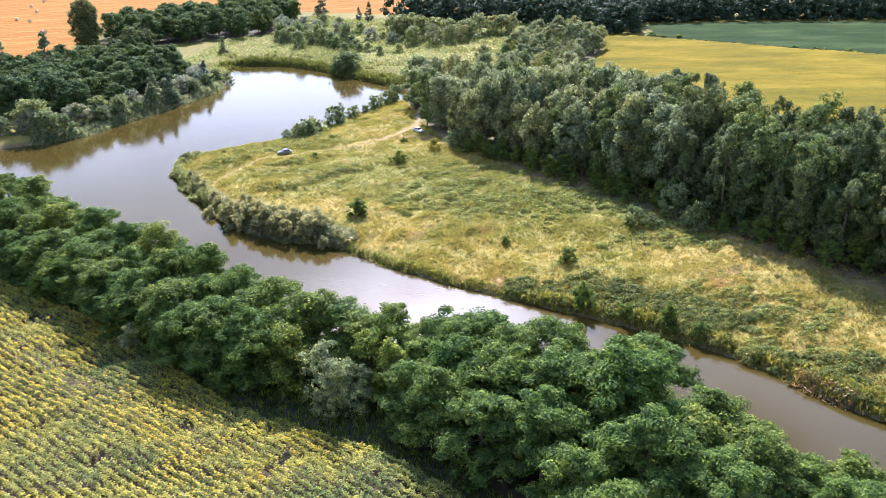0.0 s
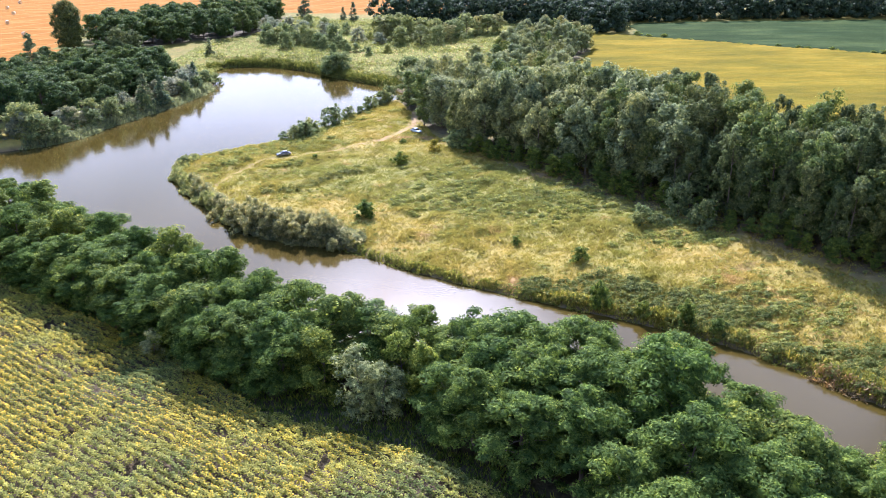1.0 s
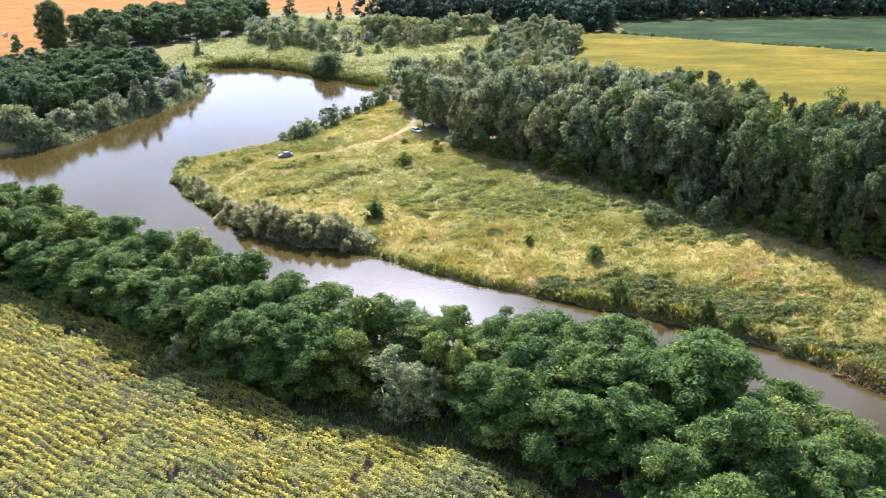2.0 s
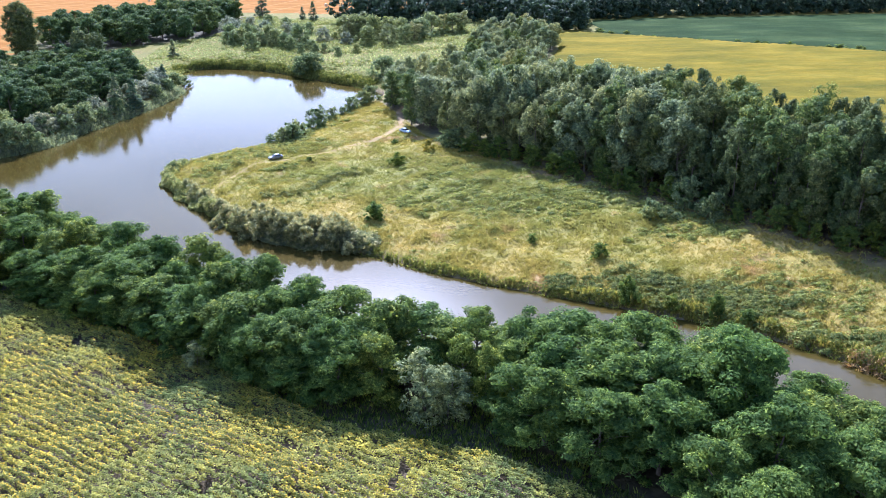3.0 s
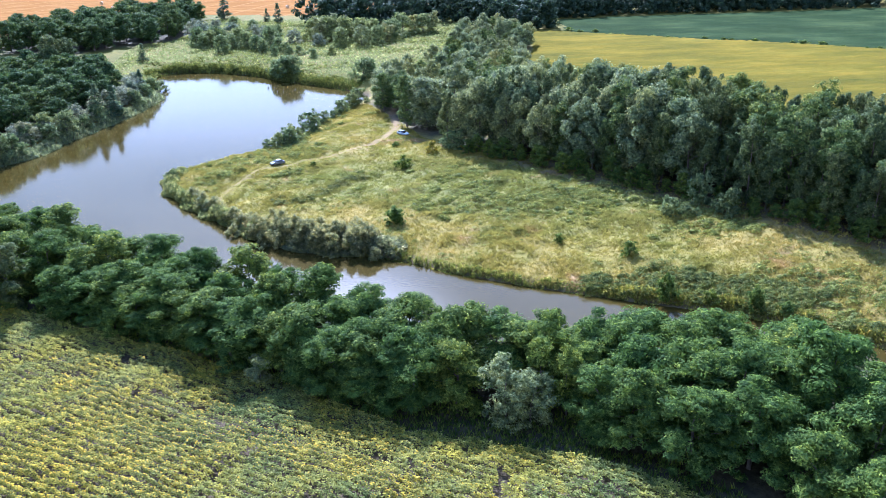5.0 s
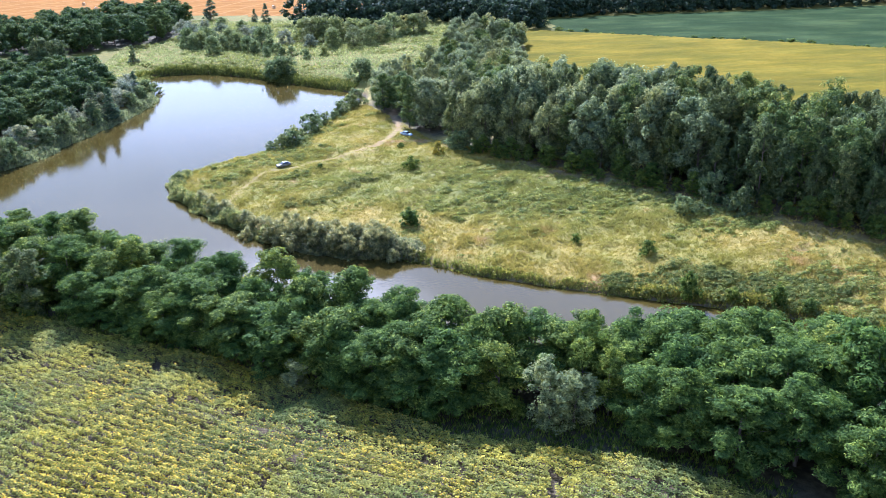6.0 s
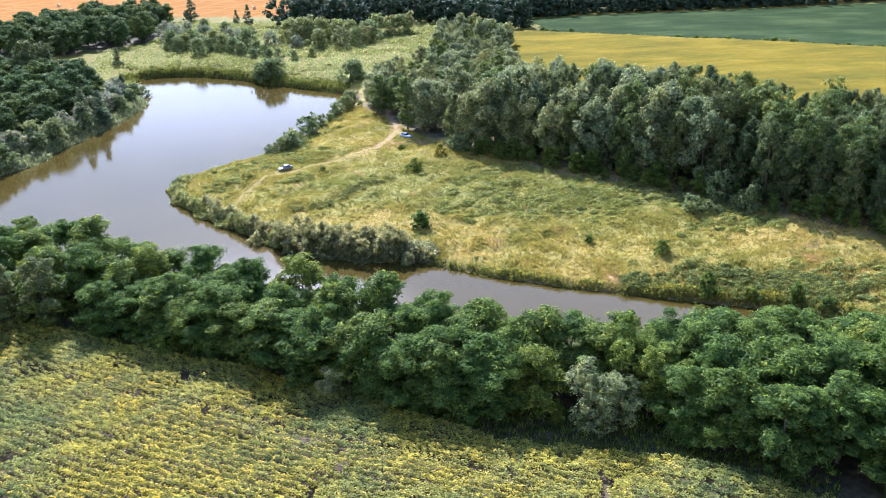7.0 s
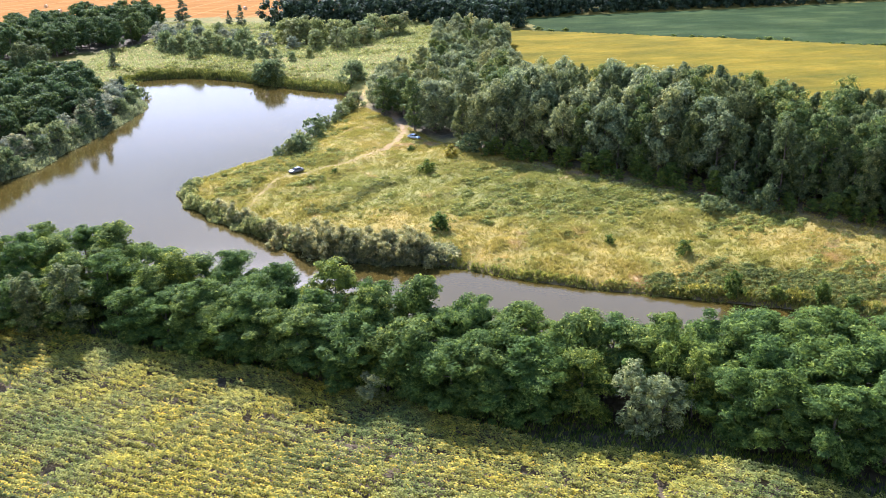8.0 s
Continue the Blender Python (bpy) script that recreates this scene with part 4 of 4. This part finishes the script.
v, f = cards(p, unit(way + [0, 0, 0.8]), r.uniform(0.22, 0.5, len(p)), r.uniform(0.12, 0.3, len(p)), 0.2, r)
stuff("weeds", (v, np.concatenate([f[:, [0, 1, 2]], f[:, [0, 2, 3]]])), WEED, "low yellow-green weed clumps in the meadow", "weeds")

q = random_points((-75, 95), (95, 285), 9000, r)
q = q[inside(q, MEADOW) & (~inside(q, WOOD_SHADE_STRIP) | (r.uniform(0, 1, len(q)) < 0.3))]
q = q[(value_noise(q[:, 0] / 26, q[:, 1] / 20, 33) * 0.6 + value_noise((q[:, 0] + q[:, 1]) / 14, (q[:, 0] - q[:, 1]) / 5, 34) * 0.4 > 0.52) & (np.minimum(line_distance(q, TRACK)[0], line_distance(q, SPUR)[0]) > 4)]
half = len(q) // 2
for some, mat, label in ((q[:half], WEED, "long mounds of tall green weeds in the meadow"), (q[half:], SEDGE, "long mounds of yellow-green weeds in the meadow")):
    k = 95
    p = np.repeat(on_ground(some), k, 0)
    way = unit(r.normal(size=p.shape) + [0, 0, 0.4])
    big = np.repeat(0.55 + 1.1 * r.uniform(0, 1, len(some)) ** 2, k)[:, None]
    p = p + way * big * np.array([1.5, 0.8, 0.5]) + [0, 0, 0.3]
    n = unit(0.8 * way + [0, 0.1, 0.6] + r.normal(0, 0.25, p.shape))
    stuff("tall_weeds", slim(p, n, r.uniform(0.3, 0.6, len(p)), r.uniform(0.15, 0.3, len(p)), r), mat, label, "weeds")


FURROW = smooth_line([(-52, 193.5), (-45, 194.5), (-40, 200), (-36, 204.5), (-30.5, 209), (-24, 209.5)])
q = FURROW[r.integers(0, len(FURROW), 90)] + r.normal(0, 1.3, (90, 2))
p = np.repeat(on_ground(q), 80, 0)
way = unit(r.normal(size=p.shape) + [0, 0, 0.4])
p = p + way * np.repeat(r.uniform(0.5, 1.1, len(q)), 80)[:, None] * np.array([1.1, 1.0, 0.7]) + [0, 0, 0.3]
stuff("tall_weeds", slim(p, unit(0.8 * way + [0, 0.1, 0.6] + r.normal(0, 0.25, p.shape)), r.uniform(0.25, 0.5, len(p)), r.uniform(0.12, 0.25, len(p)), r), OLIVE, "line of green weeds along a shallow furrow in the meadow", "weeds")
q = random_points((10, 70), (112, 165), 7000, r)
q = q[inside(q, MEADOW) & ~inside(q, WOOD_SHADE_STRIP)]
near = line_distance(q, SHORE, True)[0]
q = q[(near > 1.0) & (value_noise(q[:, 0] / 9, q[:, 1] / 6, 36) + value_noise(q[:, 0] / 3, q[:, 1] / 3, 37) * 0.4 > 0.42 + np.clip(near - 4, 0, 30) / np.interp(q[:, 0], [15, 60], [8, 22]))]
k = 80
p = np.repeat(on_ground(q), k, 0)
way = unit(r.normal(size=p.shape) + [0, 0, 0.4])
p = p + way * np.repeat(0.5 + 0.9 * r.uniform(0, 1, len(q)) ** 2, k)[:, None] * np.array([1.3, 1.0, 0.75]) + [0, 0, 0.35]
stuff("tall_weeds", slim(p, unit(0.8 * way + [0, 0.1, 0.6] + r.normal(0, 0.25, p.shape)), r.uniform(0.3, 0.6, len(p)), r.uniform(0.14, 0.28, len(p)), r), OLIVE, "rank olive-green weeds above the river bank", "weeds")


def bed(name, line, lo, hi, count, height, mat, label, seed, category="reeds", limit=None, leafy=2, wide=0.1):
    """A strip of reeds or sedge along a stretch of shore, from lo metres (minus: in the water) to hi metres inland."""
    r = np.random.default_rng(seed)
    line = smooth_line(line)
    q = random_points(line.min(0) - 8, line.max(0) + 8, count, r)
    d = line_distance(q, line)[0]
    w = inside(q, SHORE)
    d = np.where(w, -d, d)
    n = value_noise(q[:, 0] / 4, q[:, 1] / 4, seed)
    swell = value_noise(q[:, 0] / 8, q[:, 1] / 8, seed + 3) - 0.5
    keep = (d > lo + 2.2 * n - 1.1) & (d < hi * (1 + 0.9 * swell) + 3.0 * n - 1.5)
    q, rim = q[keep], np.minimum(d - lo, hi - d)[keep]
    g = on_ground(q)
    g[:, 2] = np.maximum(g[:, 2], -0.25)
    hh = height * r.uniform(0.65, 1.1, len(q)) * (0.2 + 0.75 * value_noise(q[:, 0] / 2.6, q[:, 1] / 2.6, seed + 1) + 0.55 * value_noise(q[:, 0] / 7, q[:, 1] / 7, seed + 2))
    hh = hh * np.clip(0.45 + rim / 2.6, 0.4, 1.0)
    k = 3
    root = np.repeat(g, k, 0) + np.c_[r.normal(0, 0.12, (len(q) * k, 2)), np.zeros(len(q) * k)]
    h3 = np.repeat(hh, k) * r.uniform(0.7, 1.1, len(root))
    parts = [blades(root, h3, r.uniform(0.6, 1.5, len(root)) * wide * (0.6 + 0.25 * h3), h3 * r.uniform(0.05, 0.3, len(root)), r)]
    up = np.repeat(g, leafy, 0)
    up[:, 2] += np.repeat(hh, leafy) * r.uniform(0.15, 1.0, len(up))
    up[:, :2] += r.normal(0, 0.2, (len(up), 2))
    v, f = cards(up, unit(r.normal(size=up.shape) + [0, 0, 0.6]), r.uniform(0.3, 0.7, len(up)) * height**0.3, r.uniform(0.07, 0.18, len(up)) * height**0.3, 0.3, r)
    parts.append((v, np.concatenate([f[:, [0, 1, 2]], f[:, [0, 2, 3]]])))
    return stuff(name, joined(parts), mat, label, category)


r = np.random.default_rng(55)
clumps = []
for k, (x, y) in enumerate(smooth_line([(-31, 162), (-35, 164.5), (-41, 166), (-48, 170), (-55, 175), (-62, 186), (-68, 195), (-75, 206)], per=7)):
    for j in range(2 if y < 176 else 1):
        px, py = x + r.normal(0, 1.1) + 1.2 * j, y + r.normal(0, 1.0) + 2.4 * j - 0.8
        tall = r.uniform(3.4, 5.6) * (1.0 if y < 178 else 0.62) * (0.75 if k < 4 else 1.0)
        v, f = crown_arrays(500 + 2 * k + j, "bush", tall, 0.1, r.uniform(1.7, 2.7), 36, 0.55, 34, 0.5, 0.3, 1.1, 9, 0.3)
        clumps.append((v + [px, py, max(float(ground_height(px, py)[0]), -0.2)], f))
stuff("reed_bed", joined(clumps), REED, "tall grey-green reed clumps with feathery tops at the river bend", "reeds")
bed("reed_bed", [(-30, 160.5), (-35, 163), (-41, 164), (-48, 168), (-54, 172)], -1.5, 5.5, 12000, 2.6, REED, "low grey-green reeds between the tall clumps at the bend", 41, leafy=6)
bed("reed_bed", [(-57, 176), (-65, 187), (-72, 197), (-78, 206), (-84, 219), (-82, 229)], -1.5, 2.2, 34000, 3.2, REED_GREEN, "green reed bed round the tip of the meadow", 42, leafy=5)
bed("dry_reeds", [(-26, 157.5), (-29.5, 160)], -1, 1.5, 2500, 1.8, DRY_REED, "brown dry reeds at the water's edge", 43)
bed("dry_reeds", [(-57, 175), (-62, 183)], -1, 3.5, 2500, 2.8, DRY_REED, "brown dry reeds at the water's edge", 44)
bed("dry_reeds", [(58, 96.5), (53, 102)], -0.5, 3, 3200, 1.8, DRY_REED, "pale dry reeds hanging over the river bank", 45)
bed("sedge", [(66, 90), (52, 105), (41, 115), (28, 123), (15, 130)], -0.4, 3.5, 26000, 1.7, SEDGE, "dense olive sedge overhanging the river bank", 46, "sedge", wide=0.16)
bed("sedge", [(15, 130), (-1, 139), (-13, 147), (-27, 158)], -0.3, 2.2, 22000, 1.25, SEDGE, "yellow-green sedge along the river bank", 47, "sedge", wide=0.16)
bed("sedge", [(-82, 230), (-69, 244), (-54, 254), (-44, 271), (-36, 289), (-24, 312)], -0.8, 2.5, 24000, 1.3, SEDGE, "green sedge along the pond's bank", 48, "sedge", wide=0.18)
bed("reed_bed", [(-142, 248), (-131, 261), (-124, 281), (-117, 300), (-109, 324), (-106, 346)], -2, 3.2, 30000, 2.6, REED, "pale reed bed below the wooded shore", 49, wide=0.22)
bed("reed_bed", [(-116, 394), (-108, 402), (-90, 401), (-70, 388), (-56, 373), (-41, 358), (-27, 344)], -1.0, 6.0, 30000, 2.6, OLIVE, "dark green reeds along the far end of the pond", 50, leafy=4, wide=0.3)

# ---------------------------------------------------------------- sunflowers
ROW = np.array([-0.832, 0.555])  # along the rows
IN = np.array([-0.555, -0.832])  # into the field
START = np.array([-3.0, 73.0])
r = np.random.default_rng(61)
rows = []
for k in range(56):
    off = -6.5 + k * 1.15
    s = np.arange(-22, 150, 0.20) + r.uniform(-0.1, 0.1, 860)
    if abs(off - 9.6) < 0.6:  # wheel tracks
        s = np.where((s > 30) & (s < 112) & (r.uniform(0, 1, 860) < 0.6), 500.0, s)
    rows.append(START + s[:, None] * ROW + (off + np.clip(r.normal(0, 0.17, 860), -0.32, 0.32))[:, None] * IN)
q = np.concatenate(rows)
q = q[inside(q, FIELD_EDGE + [(-260, -300), (120, -300), (60, 20)])]
view = line_distance(q, np.array([(-2.0, 22.0), (-66.0, 35.0)]))[0]
thin = value_noise(q[:, 0] / 3.5, q[:, 1] / 3.5, 62) * 0.65 + value_noise(q[:, 0] / 1.2, q[:, 1] / 1.2, 63) * 0.35
q = q[(thin > 0.2) & (view > 30)]
g = on_ground(q)
lift = 1.55 + 0.35 * (value_noise(q[:, 0] / 6, q[:, 1] / 6, 64) - 0.5) + 0.3 * (value_noise(q[:, 0] / 1.5, q[:, 1] / 1.5, 67) - 0.5) + r.normal(0, 0.1, len(q))
k = 9
a = np.tile(np.arange(k) * 2.4, len(q)) + np.repeat(r.uniform(0, 6.28, len(q)), k) + r.normal(0, 0.3, len(q) * k)
out = np.stack([np.cos(a), np.sin(a), 0 * a], 1)
drop = np.tile(np.array([0.0, 0.03, 0.08, 0.14, 0.22, 0.32, 0.44, 0.58, 0.74]), len(q))
c = np.repeat(np.c_[q, g[:, 2] + lift], k, 0) + out * 0.04 + np.c_[np.zeros((len(a), 2)), r.normal(0, 0.03, len(a)) - drop]
side = np.stack([-np.sin(a), np.cos(a), 0 * a], 1)
ln = (r.uniform(0.2, 0.32, len(a)) + 0.12 * np.minimum(drop, 0.5))[:, None]
wd = ln * r.uniform(0.34, 0.46, len(a))[:, None]
up, tip = r.uniform(0.0, 0.5, len(a))[:, None] * [0, 0, 1], r.uniform(-0.5, 0.15, len(a))[:, None] * [0, 0, 1]
mid = c + (out * 0.5 + up * 0.4) * ln
v = np.stack([c, mid - side * wd, c + (out + tip) * ln, mid + side * wd], 1).reshape(-1, 3)
i = np.arange(len(v)).reshape(-1, 4)
stuff("sunflower_leaves", (v, np.concatenate([i[:, [0, 1, 2]], i[:, [0, 2, 3]]])), SUNFLOWER_LEAF, "rows of broad pale green sunflower leaves", "crop")
bloom = value_noise(q[:, 0] / 9, q[:, 1] / 9, 65) * 0.6 + value_noise(q[:, 0] / 3, q[:, 1] / 3, 66) * 0.4 + 0.45 * np.exp(-((q[:, 0] + 67) ** 2 + (q[:, 1] - 93) ** 2) / 110)
with_head = r.uniform(0, 1, len(q)) < np.clip((bloom - 0.5) * 5.0, 0.03, 0.9)
hq = np.c_[q, g[:, 2] + lift + 0.06][with_head]
face = unit(np.array([0.55, 0.15, 0.75]) + r.normal(0, 0.25, hq.shape))
t = unit(np.cross(face, r.normal(size=hq.shape)))
b = np.cross(face, t)
rad = r.uniform(0.08, 0.14, len(hq))[:, None]
v = np.stack([hq + rad * (np.cos(w) * t + np.sin(w) * b) for w in np.linspace(0, 2 * np.pi, 6, endpoint=False)], 1).reshape(-1, 3)
stuff("sunflower_heads", (v, np.arange(len(v)).reshape(-1, 6)), SUNFLOWER_HEAD, "yellow sunflower heads above the leaves", "crop")

# grass and weeds under the belt's edge
edge_line = smooth_line(FIELD_EDGE[1:-2])
q = random_points((-125, 55), (25, 160), 90000, r)
d = line_distance(q, edge_line)[0]
q = q[(d < 4.0 + 7 * value_noise(q[:, 0] / 5, q[:, 1] / 5, 71)) & ~inside(q, FIELD_EDGE + [(-260, -300), (120, -300), (60, 20)])]
root = np.repeat(on_ground(q), 3, 0) + np.c_[r.normal(0, 0.2, (len(q) * 3, 2)), np.zeros(len(q) * 3)]
hh = r.uniform(0.3, 1.0, len(root))
stuff("verge_grass", blades(root, hh, r.uniform(0.1, 0.28, len(root)), hh * 0.4, r), MAPLE, "rank grass verge between the trees and the sunflowers", "grass")

# rough growth on the far side of the pond
q = random_points((-135, 350), (60, 600), 8500, r)
q = q[(~inside(q, GROVE)) & (~inside(q, FAR_LEFT_WOOD)) & (~inside(q, SHORE)) & (value_noise(q[:, 0] / 16, q[:, 1] / 12, 91) > 0.5)]
p = np.repeat(on_ground(q), 16, 0)
way = unit(r.normal(size=p.shape) + [0, 0, 0.5])
p = p + way * np.repeat(0.6 + 1.3 * r.uniform(0, 1, len(q)) ** 3, 16)[:, None] * np.array([1.4, 1.0, 0.7]) + [0, 0, 0.2]
v, f = cards(p, unit(way + [0, 0, 0.8]), r.uniform(0.5, 1.1, len(p)), r.uniform(0.3, 0.6, len(p)), 0.2, r)
stuff("rough_grass", (v, np.concatenate([f[:, [0, 1, 2]], f[:, [0, 2, 3]]])), WEED, "rough grass and weeds beyond the pond", "grass")

q = random_points((-140, 345), (60, 585), 24000, r)
q = q[(~inside(q, GROVE)) & (~inside(q, FAR_LEFT_WOOD)) & (~inside(q, SHORE))]
lush = value_noise(q[:, 0] / 7, q[:, 1] / 5, 92)
root = np.repeat(on_ground(q), 3, 0) + np.c_[r.normal(0, 0.5, (len(q) * 3, 2)), np.zeros(len(q) * 3)]
hh = np.repeat(0.35 + 0.8 * lush, 3) * r.uniform(0.6, 1.2, len(root))
stuff("rough_grass", blades(root, hh, r.uniform(0.25, 0.6, len(root)), hh * r.uniform(0.3, 0.9, len(root)), r), REED_GREEN, "tall yellow-green grass on the flat beyond the pond", "grass")

# the woods on the far rise, with their shade put into the leaf colour
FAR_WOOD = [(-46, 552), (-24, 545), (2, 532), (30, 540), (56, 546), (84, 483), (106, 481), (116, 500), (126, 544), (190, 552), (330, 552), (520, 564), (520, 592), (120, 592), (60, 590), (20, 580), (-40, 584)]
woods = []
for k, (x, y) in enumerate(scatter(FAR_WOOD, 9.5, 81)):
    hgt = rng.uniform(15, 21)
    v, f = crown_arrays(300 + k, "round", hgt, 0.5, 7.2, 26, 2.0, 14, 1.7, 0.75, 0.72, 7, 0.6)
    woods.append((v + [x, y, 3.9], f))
stuff("far_wood", joined(woods), SHADED_WOOD, "dense wood along the far field, its deep shade put into the leaf colour", "wood")

# ---------------------------------------------------------------- cars


def loft(sections):
    """A shell through ring after ring of points, closed at both ends: quads and two end fans as one bmesh."""
    bm = bmesh.new()
    rings = [[bm.verts.new(p) for p in ring] for ring in sections]
    k = len(rings[0])
    for a, b in zip(rings, rings[1:]):
        for i in range(k):
            bm.faces.new((a[i], a[(i + 1) % k], b[(i + 1) % k], b[i]))
    bm.faces.new(rings[0][::-1])
    bm.faces.new(rings[-1])
    bmesh.ops.recalc_face_normals(bm, faces=bm.faces)
    return bm


def bm_part(name, bm, mat, parent, label=""):
    me = bpy.data.meshes.new(name)
    bm.to_mesh(me)
    bm.free()
    me.materials.append(mat)
    return part(name, me, parent, label)


def ring(x, w, z0, z1, tuck=0.85):
    """A rounded cross-section of a car body at x."""
    m = (z0 + z1) / 2
    return [(x, -w * tuck, z0), (x, -w, z0 + 0.12), (x, -w, m), (x, -w * 0.97, z1 - 0.08), (x, -w * 0.86, z1), (x, w * 0.86, z1), (x, w * 0.97, z1 - 0.08), (x, w, m), (x, w, z0 + 0.12), (x, w * tuck, z0)]


def block(x0, x1, y0, y1, z0, z1):
    bm = bmesh.new()
    bmesh.ops.create_cube(bm, size=1)
    bmesh.ops.transform(bm, matrix=Matrix.Translation(((x0 + x1) / 2, (y0 + y1) / 2, (z0 + z1) / 2)) @ Matrix.Diagonal((x1 - x0, y1 - y0, z1 - z0, 1)), verts=bm.verts)
    bmesh.ops.bevel(bm, geom=bm.edges, offset=0.02, segments=1, affect="EDGES")
    return bm


def disc(r0, w, y, x, z, seg=20):
    bm = bmesh.new()
    bmesh.ops.create_cone(bm, cap_ends=True, segments=seg, radius1=r0, radius2=r0, depth=w)
    bmesh.ops.transform(bm, matrix=pose(x, y, z, 90), verts=bm.verts)
    bmesh.ops.bevel(bm, geom=[e for e in bm.edges if abs(e.calc_face_angle(0)) > 1.0], offset=0.025, segments=2, affect="EDGES")
    return bm


GLASS = plain("car glass", (0.02, 0.024, 0.028), 0.06, 0, 0.1, 1.0, 0.6)
TYRE, CHROME = plain("tyre rubber", (0.025, 0.025, 0.026), 0.85), plain("bright metal", (0.6, 0.6, 0.62), 0.25, 0.9)
LAMP, TAIL = plain("lamp glass", (0.75, 0.75, 0.72), 0.1, 0, 0.05, 1.0, 0.6), plain("tail lamp", (0.35, 0.02, 0.015), 0.2, 0, 0.05, 1.0, 0.6)


def car(label, paint, x, y, heading):
    root = tagged(new("car"), label, "car", "parked cars")
    bm_part("body", loft([ring(-2.15, 0.66, 0.38, 0.72), ring(-2.05, 0.80, 0.26, 0.92), ring(-1.4, 0.86, 0.22, 0.98), ring(-0.4, 0.87, 0.20, 0.95), ring(0.7, 0.87, 0.20, 0.94),
                          ring(1.5, 0.85, 0.22, 0.86), ring(2.0, 0.78, 0.26, 0.76), ring(2.18, 0.62, 0.34, 0.62)]), paint, root)
    bm_part("windows", loft([[(-1.75, -0.70, 0.93), (-1.75, 0.70, 0.93), (-1.72, 0.68, 0.96), (-1.72, -0.68, 0.96)], [(-1.1, -0.76, 0.93), (-1.1, 0.76, 0.93), (-1.1, 0.60, 1.38), (-1.1, -0.60, 1.38)],
                             [(0.25, -0.78, 0.92), (0.25, 0.78, 0.92), (0.25, 0.60, 1.40), (0.25, -0.60, 1.40)], [(1.05, -0.74, 0.90), (1.05, 0.74, 0.90), (1.02, 0.72, 0.93), (1.02, -0.72, 0.93)]]), GLASS, root, "dark tinted glass")
    bm_part("roof", loft([[(-1.15, -0.60, 1.36), (-1.15, 0.60, 1.36), (-1.12, 0.52, 1.42), (-1.12, -0.52, 1.42)], [(-0.4, -0.63, 1.37), (-0.4, 0.63, 1.37), (-0.4, 0.54, 1.46), (-0.4, -0.54, 1.46)],
                          [(0.3, -0.61, 1.37), (0.3, 0.61, 1.37), (0.27, 0.52, 1.43), (0.27, -0.52, 1.43)]]), paint, root)
    for sy in (-1, 1):
        for px in (-0.42, 0.28, -1.12):
            bm_part("pillar", tube_bm([(px - 0.03, sy * 0.80, 0.93), (px, sy * 0.615, 1.38)], 0.035), paint, root)
        for wx in (-1.32, 1.36):
            wheel = bm_part("wheel", disc(0.32, 0.2, sy * 0.78, wx, 0.32), TYRE, root)
            bm_part("rim", disc(0.2, 0.03, sy * 0.885, wx, 0.32, 14), CHROME, wheel, "bright metal rim")
        bm_part("headlight", block(1.98, 2.12, sy * 0.52 - 0.14, sy * 0.52 + 0.14, 0.55, 0.68), LAMP, root, "clear headlight")
        bm_part("tail_light", block(-2.16, -2.04, sy * 0.6 - 0.12, sy * 0.6 + 0.12, 0.66, 0.84), TAIL, root, "red tail light")
        bm_part("mirror", block(0.72, 0.86, sy * 0.93 - 0.08, sy * 0.93 + 0.08, 0.93, 1.05), paint, root)
    bm_part("bumper", block(2.08, 2.24, -0.7, 0.7, 0.32, 0.46), plain("bumper", (0.05, 0.05, 0.052), 0.6), root, "dark plastic bumper")
    root.matrix_basis = pose(x, y, float(ground_height(x, y)[0]) + 0.02, 0, 0, heading)
    return root


def tube_bm(points, r0):
    v, f = tube(points, [r0] * len(points), 6)
    bm = bmesh.new()
    vs = [bm.verts.new(p) for p in v]
    for q in f:
        bm.faces.new([vs[i] for i in q])
    return bm


car("grey saloon car with dark windows parked on the dirt track", plain("grey paint", (0.2, 0.205, 0.215), 0.24, 0.5, 0.03, 1.0), -53.0, 227.5, 205)
car("pale blue hatchback car parked by the wood's corner", plain("pale blue paint", (0.50, 0.60, 0.72), 0.25, 0.3, 0.03, 1.0), -12.5, 251.5, -48)

# ---------------------------------------------------------------- straw bales on the stubble
STRAW = plain("straw", (0.62, 0.45, 0.24), 0.95, 0, 0.3, 6.0, 0.1)
bale = tagged(new("straw_bale"), "round straw bale lying on the stubble", "bale", "straw bales")
bm = disc(0.95, 1.6, 0, 0, 0.93, 28)
bm_part("roll", bm, STRAW, bale)
for k in (-0.5, 0.5):
    bm_part("net_wrap", disc(0.957, 0.35, k, 0, 0.93, 28), plain("net wrap", (0.7, 0.62, 0.48), 0.7, 0, 0.1, 8.0), bale, "pale net wrap")
bale.scale = (1.35, 1.35, 1.35)
first = True
for x, y, a in [(-368, 686, 20), (-382, 736, 70), (-327, 585, 110), (-311, 573, 30), (-267, 507, 65), (-340, 640, 10), (-219, 743, 0), (-200, 699, 40), (-148, 716, 90), (-164, 742, 10), (-57, 668, 20), (-300, 640, 130)]:
    m = pose(x, y, 4.1, 0, 0, a)
    if first:
        bale.matrix_basis, first = m @ Matrix.Diagonal((1.35, 1.35, 1.35, 1)), False
    else:
        copy_thing(bale, m)
